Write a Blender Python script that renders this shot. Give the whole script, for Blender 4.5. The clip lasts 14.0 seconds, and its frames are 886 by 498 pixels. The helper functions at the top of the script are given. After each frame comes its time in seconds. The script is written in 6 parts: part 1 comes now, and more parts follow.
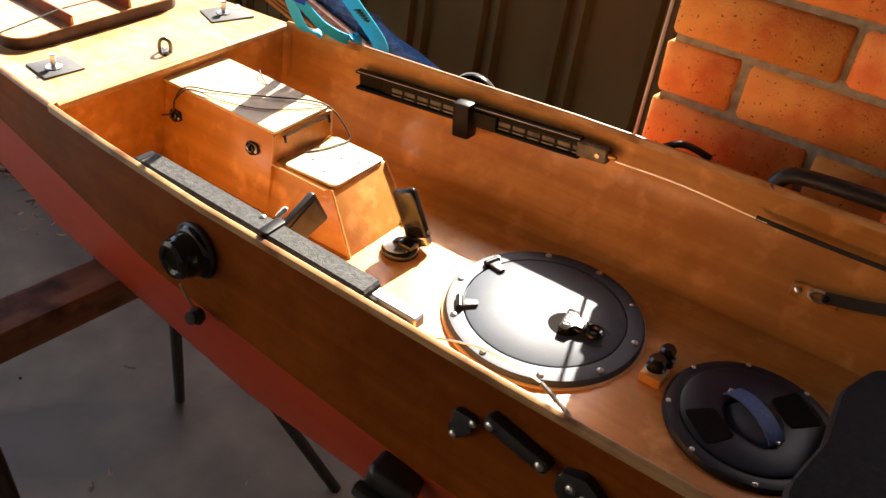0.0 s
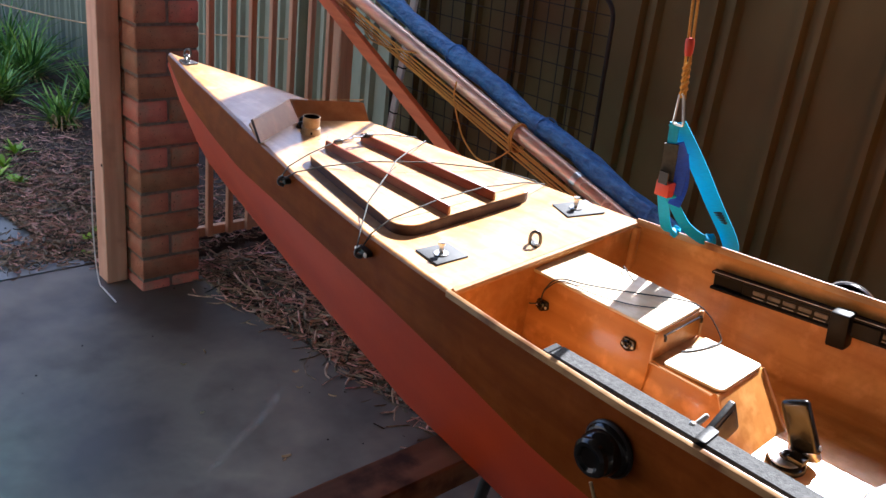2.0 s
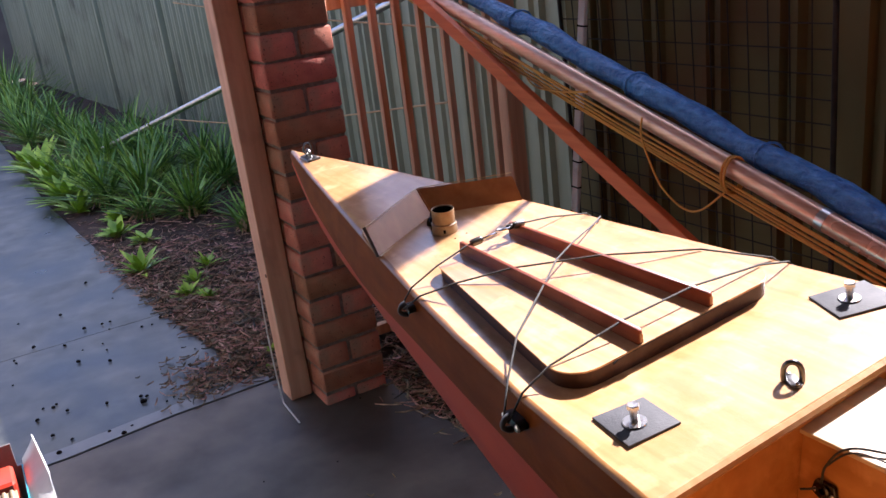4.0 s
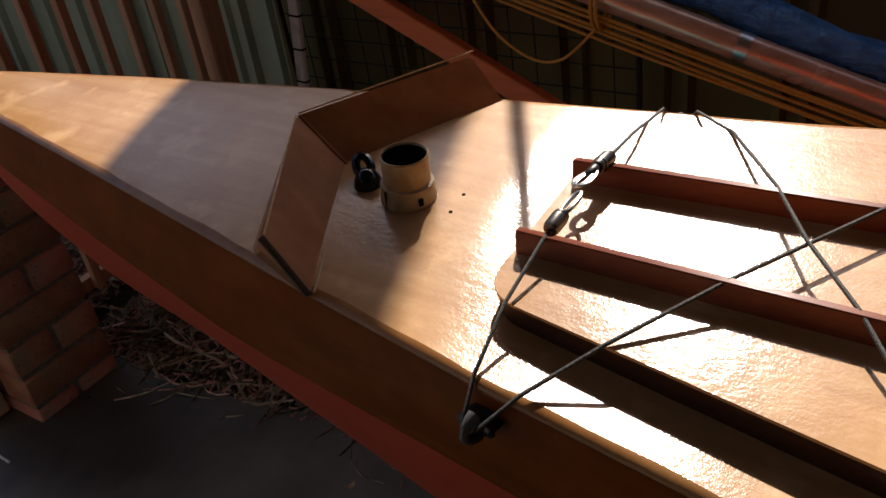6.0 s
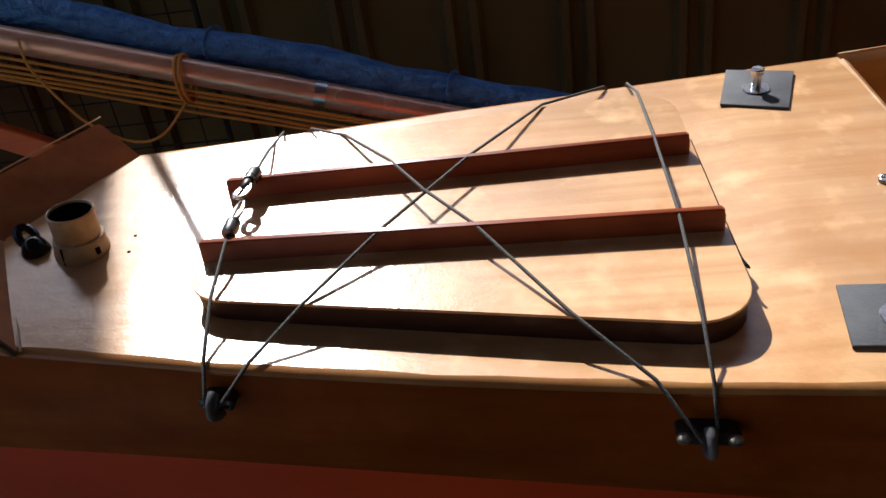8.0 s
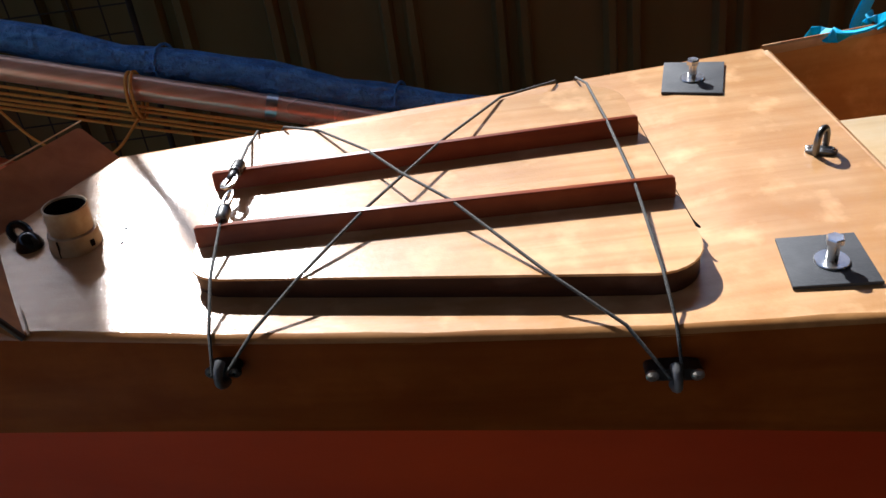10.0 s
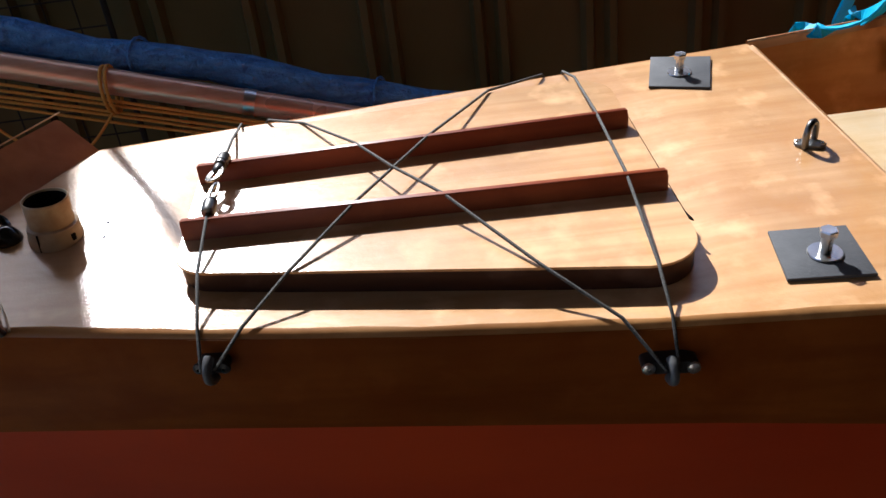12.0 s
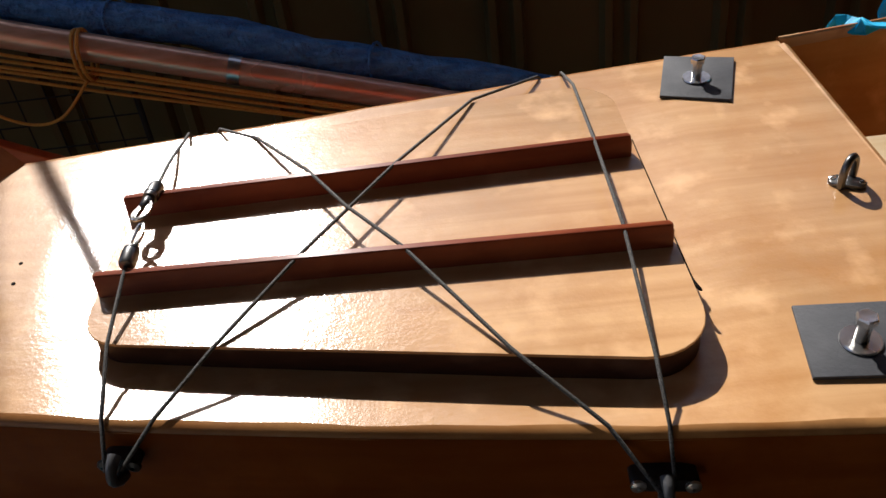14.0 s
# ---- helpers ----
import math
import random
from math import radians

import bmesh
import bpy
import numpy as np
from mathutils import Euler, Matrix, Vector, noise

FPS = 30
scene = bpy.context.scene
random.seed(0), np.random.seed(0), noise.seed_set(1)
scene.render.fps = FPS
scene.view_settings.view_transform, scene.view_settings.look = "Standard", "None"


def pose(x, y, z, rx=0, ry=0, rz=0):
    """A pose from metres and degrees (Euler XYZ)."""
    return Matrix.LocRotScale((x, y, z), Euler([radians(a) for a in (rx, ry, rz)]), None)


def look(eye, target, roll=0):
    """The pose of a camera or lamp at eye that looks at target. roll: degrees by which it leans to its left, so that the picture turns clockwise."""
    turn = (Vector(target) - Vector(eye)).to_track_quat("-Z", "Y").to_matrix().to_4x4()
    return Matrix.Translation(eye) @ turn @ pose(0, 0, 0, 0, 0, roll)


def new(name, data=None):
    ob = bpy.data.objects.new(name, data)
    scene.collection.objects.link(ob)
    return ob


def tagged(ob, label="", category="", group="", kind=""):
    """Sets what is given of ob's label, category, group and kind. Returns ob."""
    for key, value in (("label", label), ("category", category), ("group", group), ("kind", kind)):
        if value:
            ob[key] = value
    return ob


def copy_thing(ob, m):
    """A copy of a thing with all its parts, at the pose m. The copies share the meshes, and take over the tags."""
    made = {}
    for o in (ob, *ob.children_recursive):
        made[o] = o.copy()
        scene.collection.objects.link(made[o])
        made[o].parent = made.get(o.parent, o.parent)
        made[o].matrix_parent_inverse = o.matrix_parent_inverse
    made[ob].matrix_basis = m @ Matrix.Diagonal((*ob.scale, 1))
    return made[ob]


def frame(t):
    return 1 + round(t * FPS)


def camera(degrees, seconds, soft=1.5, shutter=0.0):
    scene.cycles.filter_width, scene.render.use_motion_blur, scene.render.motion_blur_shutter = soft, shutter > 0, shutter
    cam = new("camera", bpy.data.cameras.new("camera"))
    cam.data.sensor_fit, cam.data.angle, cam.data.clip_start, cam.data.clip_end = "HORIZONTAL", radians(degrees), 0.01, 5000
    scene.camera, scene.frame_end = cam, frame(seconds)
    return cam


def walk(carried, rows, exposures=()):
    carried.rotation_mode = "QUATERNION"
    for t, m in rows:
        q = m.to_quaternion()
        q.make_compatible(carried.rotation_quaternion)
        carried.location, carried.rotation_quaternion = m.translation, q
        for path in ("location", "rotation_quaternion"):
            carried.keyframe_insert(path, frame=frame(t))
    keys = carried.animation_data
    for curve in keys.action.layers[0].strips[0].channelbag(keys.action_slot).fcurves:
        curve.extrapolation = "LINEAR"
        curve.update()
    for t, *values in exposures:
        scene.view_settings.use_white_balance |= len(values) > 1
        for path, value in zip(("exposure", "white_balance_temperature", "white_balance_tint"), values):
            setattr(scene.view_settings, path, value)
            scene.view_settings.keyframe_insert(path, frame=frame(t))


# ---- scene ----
cam = camera(55.0, 14.0)
PATH = [
    (0, (2.265, -0.795, 1.499), (1.378, 0.645, 0.431), 9.1),
    (0.5, (2.255, -0.837, 1.486), (1.157, 0.58, 0.599), 5.1),
    (1, (2.248, -0.908, 1.482), (1.022, 0.428, 0.639), 3.4),
    (1.5, (2.191, -0.963, 1.491), (0.867, 0.294, 0.676), 3.9),
    (2, (2.046, -0.985, 1.499), (0.714, 0.296, 0.734), 6.8),
    (2.5, (1.924, -0.9, 1.468), (0.434, 0.249, 0.788), 5.8),
    (2.7, (1.905, -0.819, 1.463), (0.297, 0.188, 0.831), 2.6),
    (4.8, (1.444, -0.599, 1.372), (-0.16, 0.295, 0.58), -11.3),
    (5, (1.356, -0.595, 1.353), (-0.114, 0.372, 0.403), -7.0),
    (5.2, (1.275, -0.592, 1.346), (-0.068, 0.453, 0.295), -4.5),
    (5.5, (1.168, -0.562, 1.321), (-0.134, 0.541, 0.279), -3.8),
    (6, (0.957, -0.451, 1.321), (-0.05, 0.897, 0.238), -8.5),
    (6.5, (0.895, -0.429, 1.292), (0.343, 1.117, 0.149), -9.7),
    (7, (0.923, -0.527, 1.31), (0.529, 1.136, 0.271), -9.7),
    (7.2, (0.946, -0.555, 1.322), (0.610, 1.145, 0.324), -9.9),
    (7.5, (0.964, -0.566, 1.327), (0.694, 1.127, 0.296), -9.4),
    (9.8, (0.925, -0.648, 1.331), (0.871, 1.087, 0.336), -8.3),
    (10, (0.926, -0.646, 1.33), (0.887, 1.082, 0.324), -8.1),
    (10.5, (0.93, -0.645, 1.326), (0.903, 1.079, 0.312), -7.8),
    (11, (0.923, -0.642, 1.325), (0.904, 1.082, 0.311), -7.4),
    (11.5, (0.914, -0.638, 1.327), (0.912, 1.086, 0.314), -7.0),
    (12, (0.911, -0.64, 1.324), (0.936, 1.083, 0.308), -7.1),
    (12.5, (0.908, -0.641, 1.33), (0.951, 1.082, 0.316), -7.3),
    (13, (0.926, -0.606, 1.322), (0.957, 1.088, 0.259), -7.9),
    (13.5, (0.938, -0.536, 1.326), (0.949, 1.126, 0.214), -7.5),
    (14, (0.96, -0.51, 1.337), (0.921, 1.134, 0.198), -7.4),
]
walk(cam, [(t, look(eye, target, roll)) for t, eye, target, roll in PATH],
     exposures=[(0.0, 2.46, 6900, 11), (0.5, 2.34, 6500, 11), (1.5, 2.36, 5800, 12), (2.7, 2.10, 5400, 14), (4.8, 1.52, 6250, 27), (5.5, 0.90, 6450, 23), (6.0, 0.42, 6600, 16), (6.5, 0.36, 6400, 15), (7.5, 0.60, 5950, 13), (10.0, 0.95, 5600, 11), (12.0, 0.95, 5600, 11), (13.5, 0.50, 6100, 13), (14.0, 0.40, 6100, 13)])
# ---- light ----
SUN_AZ, SUN_EL = 18.6, 41.2          # degrees from +y towards -x; above the horizon
world = bpy.data.worlds.new("world")
scene.world = world
world.use_nodes = True
wn, wl = world.node_tree.nodes, world.node_tree.links
sky = wn.new("ShaderNodeTexSky")
sky.sky_type = "NISHITA"
sky.sun_disc = False
sky.air_density, sky.dust_density, sky.ozone_density = 0.7, 2.0, 0.6
sky.sun_elevation, sky.sun_rotation = radians(SUN_EL), radians(-SUN_AZ)
wn["Background"].inputs["Strength"].default_value = 0.14
wl.new(sky.outputs["Color"], wn["Background"].inputs["Color"])
sun_dir = Vector((-math.sin(radians(SUN_AZ)) * math.cos(radians(SUN_EL)), math.cos(radians(SUN_AZ)) * math.cos(radians(SUN_EL)), math.sin(radians(SUN_EL))))
sun = new("sun", bpy.data.lights.new("sun", "SUN"))
sun.data.energy, sun.data.angle, sun.data.color = 5.0, radians(0.55), (1.0, 0.93, 0.82)
sun.matrix_world = look(sun_dir * 20, (0, 0, 0))


# ---- materials ----
def shader(name, rough=0.5, metal=0.0, coat=0.0, coat_rough=0.1, spec=0.5):
    m = bpy.data.materials.new(name)
    m.use_nodes = True
    b = m.node_tree.nodes["Principled BSDF"]
    b.inputs["Roughness"].default_value = rough
    b.inputs["Metallic"].default_value = metal
    b.inputs["Coat Weight"].default_value = coat
    b.inputs["Coat Roughness"].default_value = coat_rough
    b.inputs["Specular IOR Level"].default_value = spec
    return m, m.node_tree.nodes, m.node_tree.links, b


def surface(name, c1, c2, scale=(8, 8, 8), rough=0.5, metal=0.0, coat=0.0, coat_rough=0.1, bump=0.1, fine=60.0, stain=None, stain_scale=2.0,
            stain_from=0.5, rough_var=0.1, vary=0.0, island=0.0, pores=0.0, detail=6.0, dist=0.004, spec=0.5, wet=None):
    """Two-scale noise colour, fine relief and uneven gloss; stain is a third colour in larger blotches."""
    m, n, l, b = shader(name, rough, metal, coat, coat_rough, spec)
    co = n.new("ShaderNodeTexCoord")
    mp = n.new("ShaderNodeMapping")
    mp.inputs["Scale"].default_value = scale
    l.new(co.outputs["Object"], mp.inputs["Vector"])
    n1 = n.new("ShaderNodeTexNoise")
    n1.inputs["Scale"].default_value, n1.inputs["Detail"].default_value = 1.0, detail
    l.new(mp.outputs["Vector"], n1.inputs["Vector"])
    ramp = n.new("ShaderNodeValToRGB")
    ramp.color_ramp.elements[0].position, ramp.color_ramp.elements[1].position = 0.32, 0.68
    ramp.color_ramp.elements[0].color, ramp.color_ramp.elements[1].color = (*c1, 1), (*c2, 1)
    l.new(n1.outputs["Fac"], ramp.inputs["Fac"])
    out = ramp.outputs["Color"]
    n3 = n.new("ShaderNodeTexNoise")
    n3.inputs["Scale"].default_value, n3.inputs["Detail"].default_value = stain_scale, 5.0
    l.new(co.outputs["Object"], n3.inputs["Vector"])
    if stain:
        r3 = n.new("ShaderNodeValToRGB")
        r3.color_ramp.elements[0].position, r3.color_ramp.elements[1].position = stain_from, min(1.0, stain_from + 0.16)
        l.new(n3.outputs["Fac"], r3.inputs["Fac"])
        mx = n.new("ShaderNodeMix")
        mx.data_type = "RGBA"
        l.new(r3.outputs["Color"], mx.inputs["Factor"])
        l.new(out, mx.inputs["A"])
        mx.inputs["B"].default_value = (*stain, 1)
        out = mx.outputs["Result"]
    if vary or island:
        oi = n.new("ShaderNodeNewGeometry" if island else "ShaderNodeObjectInfo")
        rand, vary = oi.outputs["Random Per Island" if island else "Random"], vary or island
        hs = n.new("ShaderNodeHueSaturation")
        mr = n.new("ShaderNodeMapRange")
        mr.inputs["To Min"].default_value, mr.inputs["To Max"].default_value = 1 - vary, 1 + vary
        l.new(rand, mr.inputs["Value"])
        l.new(mr.outputs["Result"], hs.inputs["Value"])
        mr2 = n.new("ShaderNodeMapRange")
        mr2.inputs["To Min"].default_value, mr2.inputs["To Max"].default_value = 0.5 + vary * 0.05, 0.5 - vary * 0.05
        l.new(rand, mr2.inputs["Value"])
        l.new(mr2.outputs["Result"], hs.inputs["Hue"])
        l.new(out, hs.inputs["Color"])
        out = hs.outputs["Color"]
    if pores:
        vo = n.new("ShaderNodeTexNoise")
        vo.inputs["Scale"].default_value, vo.inputs["Detail"].default_value = pores, 2.0
        l.new(co.outputs["Object"], vo.inputs["Vector"])
        rp = n.new("ShaderNodeValToRGB")
        rp.color_ramp.elements[0].position, rp.color_ramp.elements[1].position = 0.66, 0.72
        l.new(vo.outputs["Fac"], rp.inputs["Fac"])
        mp2 = n.new("ShaderNodeMix")
        mp2.data_type = "RGBA"
        l.new(rp.outputs["Color"], mp2.inputs["Factor"])
        l.new(out, mp2.inputs["A"])
        mp2.inputs["B"].default_value = (c1[0] * 0.25, c1[1] * 0.25, c1[2] * 0.25, 1)
        out = mp2.outputs["Result"]
    l.new(out, b.inputs["Base Color"])
    n2 = n.new("ShaderNodeTexNoise")
    n2.inputs["Scale"].default_value, n2.inputs["Detail"].default_value = fine, 4.0
    l.new(co.outputs["Object"], n2.inputs["Vector"])
    add = n.new("ShaderNodeMath")
    add.operation = "ADD"
    l.new(n1.outputs["Fac"], add.inputs[0])
    l.new(n2.outputs["Fac"], add.inputs[1])
    bp = n.new("ShaderNodeBump")
    bp.inputs["Strength"].default_value, bp.inputs["Distance"].default_value = bump, dist
    l.new(add.outputs["Value"], bp.inputs["Height"])
    l.new(bp.outputs["Normal"], b.inputs["Normal"])
    rr = n.new("ShaderNodeMapRange")
    rr.inputs["To Min"].default_value, rr.inputs["To Max"].default_value = max(0.02, min(1.0, rough - rough_var)), max(0.05, min(1.0, rough + rough_var))
    l.new(n3.outputs["Fac"], rr.inputs["Value"])
    if wet:
        rr.inputs["From Min"].default_value, rr.inputs["From Max"].default_value = wet
    l.new(rr.outputs["Result"], b.inputs["Roughness"])
    return m


def varnished(name, c1, c2, grain=(1.4, 46, 46), coat=0.55, coat_rough=0.16, rough=0.5, bump=0.06, stain=None, spec=0.5, ripple=(70, 150, 150), fleck=0.0):
    """Varnished plywood: long grain along the boat, thin darker pores, blotches, glossy clear coat with brush ripples."""
    m, n, l, b = shader(name, rough, 0.0, coat, coat_rough, spec)
    co = n.new("ShaderNodeTexCoord")
    mp = n.new("ShaderNodeMapping")
    mp.inputs["Scale"].default_value = grain
    l.new(co.outputs["Object"], mp.inputs["Vector"])
    n1 = n.new("ShaderNodeTexNoise")
    n1.inputs["Scale"].default_value, n1.inputs["Detail"].default_value, n1.inputs["Distortion"].default_value = 1.0, 8.0, 0.35
    l.new(mp.outputs["Vector"], n1.inputs["Vector"])
    ramp = n.new("ShaderNodeValToRGB")
    ramp.color_ramp.elements[0].position, ramp.color_ramp.elements[1].position = 0.3, 0.66
    ramp.color_ramp.elements[0].color, ramp.color_ramp.elements[1].color = (*c1, 1), (*c2, 1)
    l.new(n1.outputs["Fac"], ramp.inputs["Fac"])
    big = n.new("ShaderNodeTexNoise")
    big.inputs["Scale"].default_value, big.inputs["Detail"].default_value = 5.0, 6.0
    l.new(co.outputs["Object"], big.inputs["Vector"])
    mr = n.new("ShaderNodeMapRange")
    mr.inputs["From Min"].default_value, mr.inputs["From Max"].default_value = 0.3, 0.7
    mr.inputs["To Min"].default_value, mr.inputs["To Max"].default_value = 0.72, 1.18
    l.new(big.outputs["Fac"], mr.inputs["Value"])
    hs = n.new("ShaderNodeHueSaturation")
    l.new(mr.outputs["Result"], hs.inputs["Value"])
    l.new(ramp.outputs["Color"], hs.inputs["Color"])
    out = hs.outputs["Color"]
    mid = n.new("ShaderNodeTexNoise")
    mid.inputs["Scale"].default_value, mid.inputs["Detail"].default_value, mid.inputs["Roughness"].default_value = 15.0, 8.0, 0.65
    l.new(co.outputs["Object"], mid.inputs["Vector"])
    mm = n.new("ShaderNodeMapRange")
    mm.inputs["From Min"].default_value, mm.inputs["From Max"].default_value, mm.inputs["To Max"].default_value = 0.42, 0.72, 0.8
    l.new(mid.outputs["Fac"], mm.inputs["Value"])
    amber = n.new("ShaderNodeMix")
    amber.data_type = "RGBA"
    l.new(mm.outputs["Result"], amber.inputs["Factor"])
    l.new(out, amber.inputs["A"])
    amber.inputs["B"].default_value = (c1[0] * 0.92, c1[1] * 0.80, c1[2] * 0.60, 1)
    out = amber.outputs["Result"]
    sp = n.new("ShaderNodeTexNoise")
    sp.inputs["Scale"].default_value, sp.inputs["Detail"].default_value = 26.0, 9.0
    l.new(co.outputs["Object"], sp.inputs["Vector"])
    r2 = n.new("ShaderNodeValToRGB")
    r2.color_ramp.elements[0].position, r2.color_ramp.elements[1].position = 0.56, 0.76
    l.new(sp.outputs["Fac"], r2.inputs["Fac"])
    mx = n.new("ShaderNodeMix")
    mx.data_type = "RGBA"
    r2.color_ramp.elements[1].color = (0.6, 0.6, 0.6, 1)
    l.new(r2.outputs["Color"], mx.inputs["Factor"])
    l.new(out, mx.inputs["A"])
    mx.inputs["B"].default_value = (*(stain or [min(1, v * 1.35 + 0.05) for v in c2]), 1)
    l.new(mx.outputs["Result"], b.inputs["Base Color"])
    rip = n.new("ShaderNodeMapping")
    rip.inputs["Scale"].default_value = ripple
    l.new(co.outputs["Object"], rip.inputs["Vector"])
    n4 = n.new("ShaderNodeTexNoise")
    n4.inputs["Scale"].default_value, n4.inputs["Detail"].default_value = 1.0, 3.0
    l.new(rip.outputs["Vector"], n4.inputs["Vector"])
    bp = n.new("ShaderNodeBump")
    bp.inputs["Strength"].default_value, bp.inputs["Distance"].default_value = bump, 0.006
    height = n4.outputs["Fac"]
    if fleck:      # orange-peel and dust set in the varnish
        n5 = n.new("ShaderNodeTexNoise")
        n5.inputs["Scale"].default_value, n5.inputs["Detail"].default_value, n5.inputs["Roughness"].default_value = 480.0, 3.0, 0.6
        l.new(co.outputs["Object"], n5.inputs["Vector"])
        peel = n.new("ShaderNodeMath")
        peel.operation, peel.inputs[1].default_value = "MULTIPLY_ADD", fleck
        l.new(n5.outputs["Fac"], peel.inputs[0])
        l.new(height, peel.inputs[2])
        height = peel.outputs["Value"]
        pn = n.new("ShaderNodeBump")
        pn.inputs["Strength"].default_value, pn.inputs["Distance"].default_value = bump * 0.3, 0.004
        l.new(height, pn.inputs["Height"])
        l.new(pn.outputs["Normal"], b.inputs["Normal"])
    l.new(height, bp.inputs["Height"])
    l.new(bp.outputs["Normal"], b.inputs["Coat Normal"])
    cr = n.new("ShaderNodeMapRange")
    cr.inputs["To Min"].default_value, cr.inputs["To Max"].default_value = coat_rough * 0.6, coat_rough * 1.5
    l.new(big.outputs["Fac"], cr.inputs["Value"])
    l.new(cr.outputs["Result"], b.inputs["Coat Roughness"])
    return m


DECK = varnished("varnished_deck_ply", (0.480, 0.256, 0.104), (0.610, 0.364, 0.172), grain=(3, 70, 70), rough=0.46, spec=0.12, coat=0.85, coat_rough=0.13, bump=0.08, ripple=(110, 170, 170), fleck=0.7)
PLY = varnished("varnished_orange_ply", (0.42, 0.170, 0.032), (0.58, 0.270, 0.064), coat=0.45, coat_rough=0.17, bump=0.14, spec=0.3)
RIM = varnished("worn_deck_rim", (0.33, 0.135, 0.036), (0.50, 0.250, 0.085), grain=(9, 40, 40), coat=0.5, coat_rough=0.2, rough=0.5, bump=0.12, spec=0.2, stain=(0.16, 0.060, 0.018))
CHEEK = varnished("brown_splash_board_ply", (0.30, 0.108, 0.026), (0.42, 0.170, 0.048), coat=0.3, coat_rough=0.2, stain=(0.46, 0.20, 0.06))
SIDE = varnished("varnished_hull_side", (0.170, 0.038, 0.0045), (0.245, 0.064, 0.0085), coat=0.03, coat_rough=0.25, spec=0.04, stain=(0.24, 0.064, 0.012))
SLAT = varnished("varnished_red_timber", (0.17, 0.030, 0.009), (0.26, 0.056, 0.015), grain=(3, 90, 90), coat=0.1, coat_rough=0.25, spec=0.3, stain=(0.28, 0.075, 0.022))
LIDEDGE = varnished("dark_ply_edge", (0.035, 0.012, 0.006), (0.06, 0.02, 0.009), grain=(3, 200, 200), coat=0.05, spec=0.3)
# Deck ply made paler, so the sun's glare on the tops is in the colour.
BOXTOP = varnished("ply_paled_for_sun", (0.56, 0.41, 0.23), (0.68, 0.54, 0.34), grain=(3, 70, 70), rough=0.45, spec=0.6, coat=0.5, coat_rough=0.15, bump=0.12, fleck=0.5)
ENDGRAIN = surface("pale_end_grain", (0.42, 0.2, 0.08), (0.55, 0.3, 0.13), (60, 300, 300), 0.6, bump=0.15)
CAP = surface("worn_varnished_gunwale", (0.30, 0.15, 0.055), (0.52, 0.32, 0.155), (14, 60, 60), 0.4, bump=0.15, stain=(0.20, 0.08, 0.025), stain_scale=18, stain_from=0.5)
EDGE = surface("bare_ply_edge", (0.50, 0.30, 0.13), (0.66, 0.45, 0.23), (6, 160, 160), 0.5, bump=0.15)
RED = surface("red_hull_paint", (0.403, 0.036, 0.005), (0.504, 0.053, 0.007), (3, 9, 9), 0.5, coat=0.12, coat_rough=0.25, bump=0.05, stain=(0.29, 0.030, 0.005), stain_from=0.6, spec=0.25)
GALV = surface("stainless_steel", (0.55, 0.54, 0.52), (0.75, 0.74, 0.72), (60, 60, 60), 0.28, metal=1.0, bump=0.04)
BRASS = surface("brass", (0.55, 0.36, 0.12), (0.7, 0.5, 0.2), (60, 60, 60), 0.35, metal=1.0, bump=0.04)
ALU = surface("worn_aluminium", (0.45, 0.45, 0.45), (0.72, 0.72, 0.72), (15, 60, 60), 0.35, metal=1.0, bump=0.1)
SLIDE = surface("scuffed_grey_slider", (0.09, 0.085, 0.078), (0.2, 0.19, 0.175), (60, 60, 60), 0.5, metal=0.5, bump=0.2)
# Dusty black plastic, lighter and rougher for the hatch that lies in sun.
HATCH = surface("dusty_sunlit_hatch_plastic", (0.018, 0.027, 0.045), (0.030, 0.043, 0.068), (20, 20, 20), 0.63, bump=0.03, fine=300, spec=0.55)
# Darker copy of the black plastic, with the shade on the second hatch.
HATCH2 = surface("shaded_hatch_plastic", (0.008, 0.011, 0.018), (0.013, 0.018, 0.030), (20, 20, 20), 0.38, bump=0.03, fine=300, spec=0.2)
GUN = surface("dull_dark_steel", (0.10, 0.10, 0.10), (0.22, 0.22, 0.215), (60, 60, 60), 0.35, metal=1.0, bump=0.04)
LOOPGREY = surface("worn_grey_plastic", (0.05, 0.05, 0.052), (0.12, 0.12, 0.122), (60, 60, 60), 0.4, bump=0.1, fine=300)
BLACK = surface("black_plastic", (0.012, 0.012, 0.013), (0.022, 0.022, 0.024), (20, 20, 20), 0.38, bump=0.08, fine=300)
GLOSSBLK = surface("glossy_black_plastic", (0.006, 0.006, 0.006), (0.012, 0.012, 0.012), (20, 20, 20), 0.16, bump=0.02)
RUBBER = surface("grey_rubber", (0.045, 0.048, 0.055), (0.075, 0.078, 0.085), (40, 40, 40), 0.75, bump=0.12, fine=400)
PEDALPAD = surface("worn_brown_grip", (0.050, 0.040, 0.028), (0.095, 0.078, 0.055), (40, 40, 40), 0.6, bump=0.2, fine=400, spec=0.3)
DARKEDGE = surface("dark_board_edge", (0.030, 0.015, 0.008), (0.070, 0.034, 0.016), (60, 60, 200), 0.6, bump=0.2, fine=300)
RAILBLK = surface("matt_black_rail", (0.004, 0.004, 0.005), (0.009, 0.009, 0.011), (40, 40, 40), 0.45, bump=0.05, fine=300, spec=0.18)
LIPGREY = surface("lip_glint_and_pale_marks", (0.34, 0.34, 0.35), (0.5, 0.5, 0.5), (90, 40, 40), 0.4, bump=0.05)
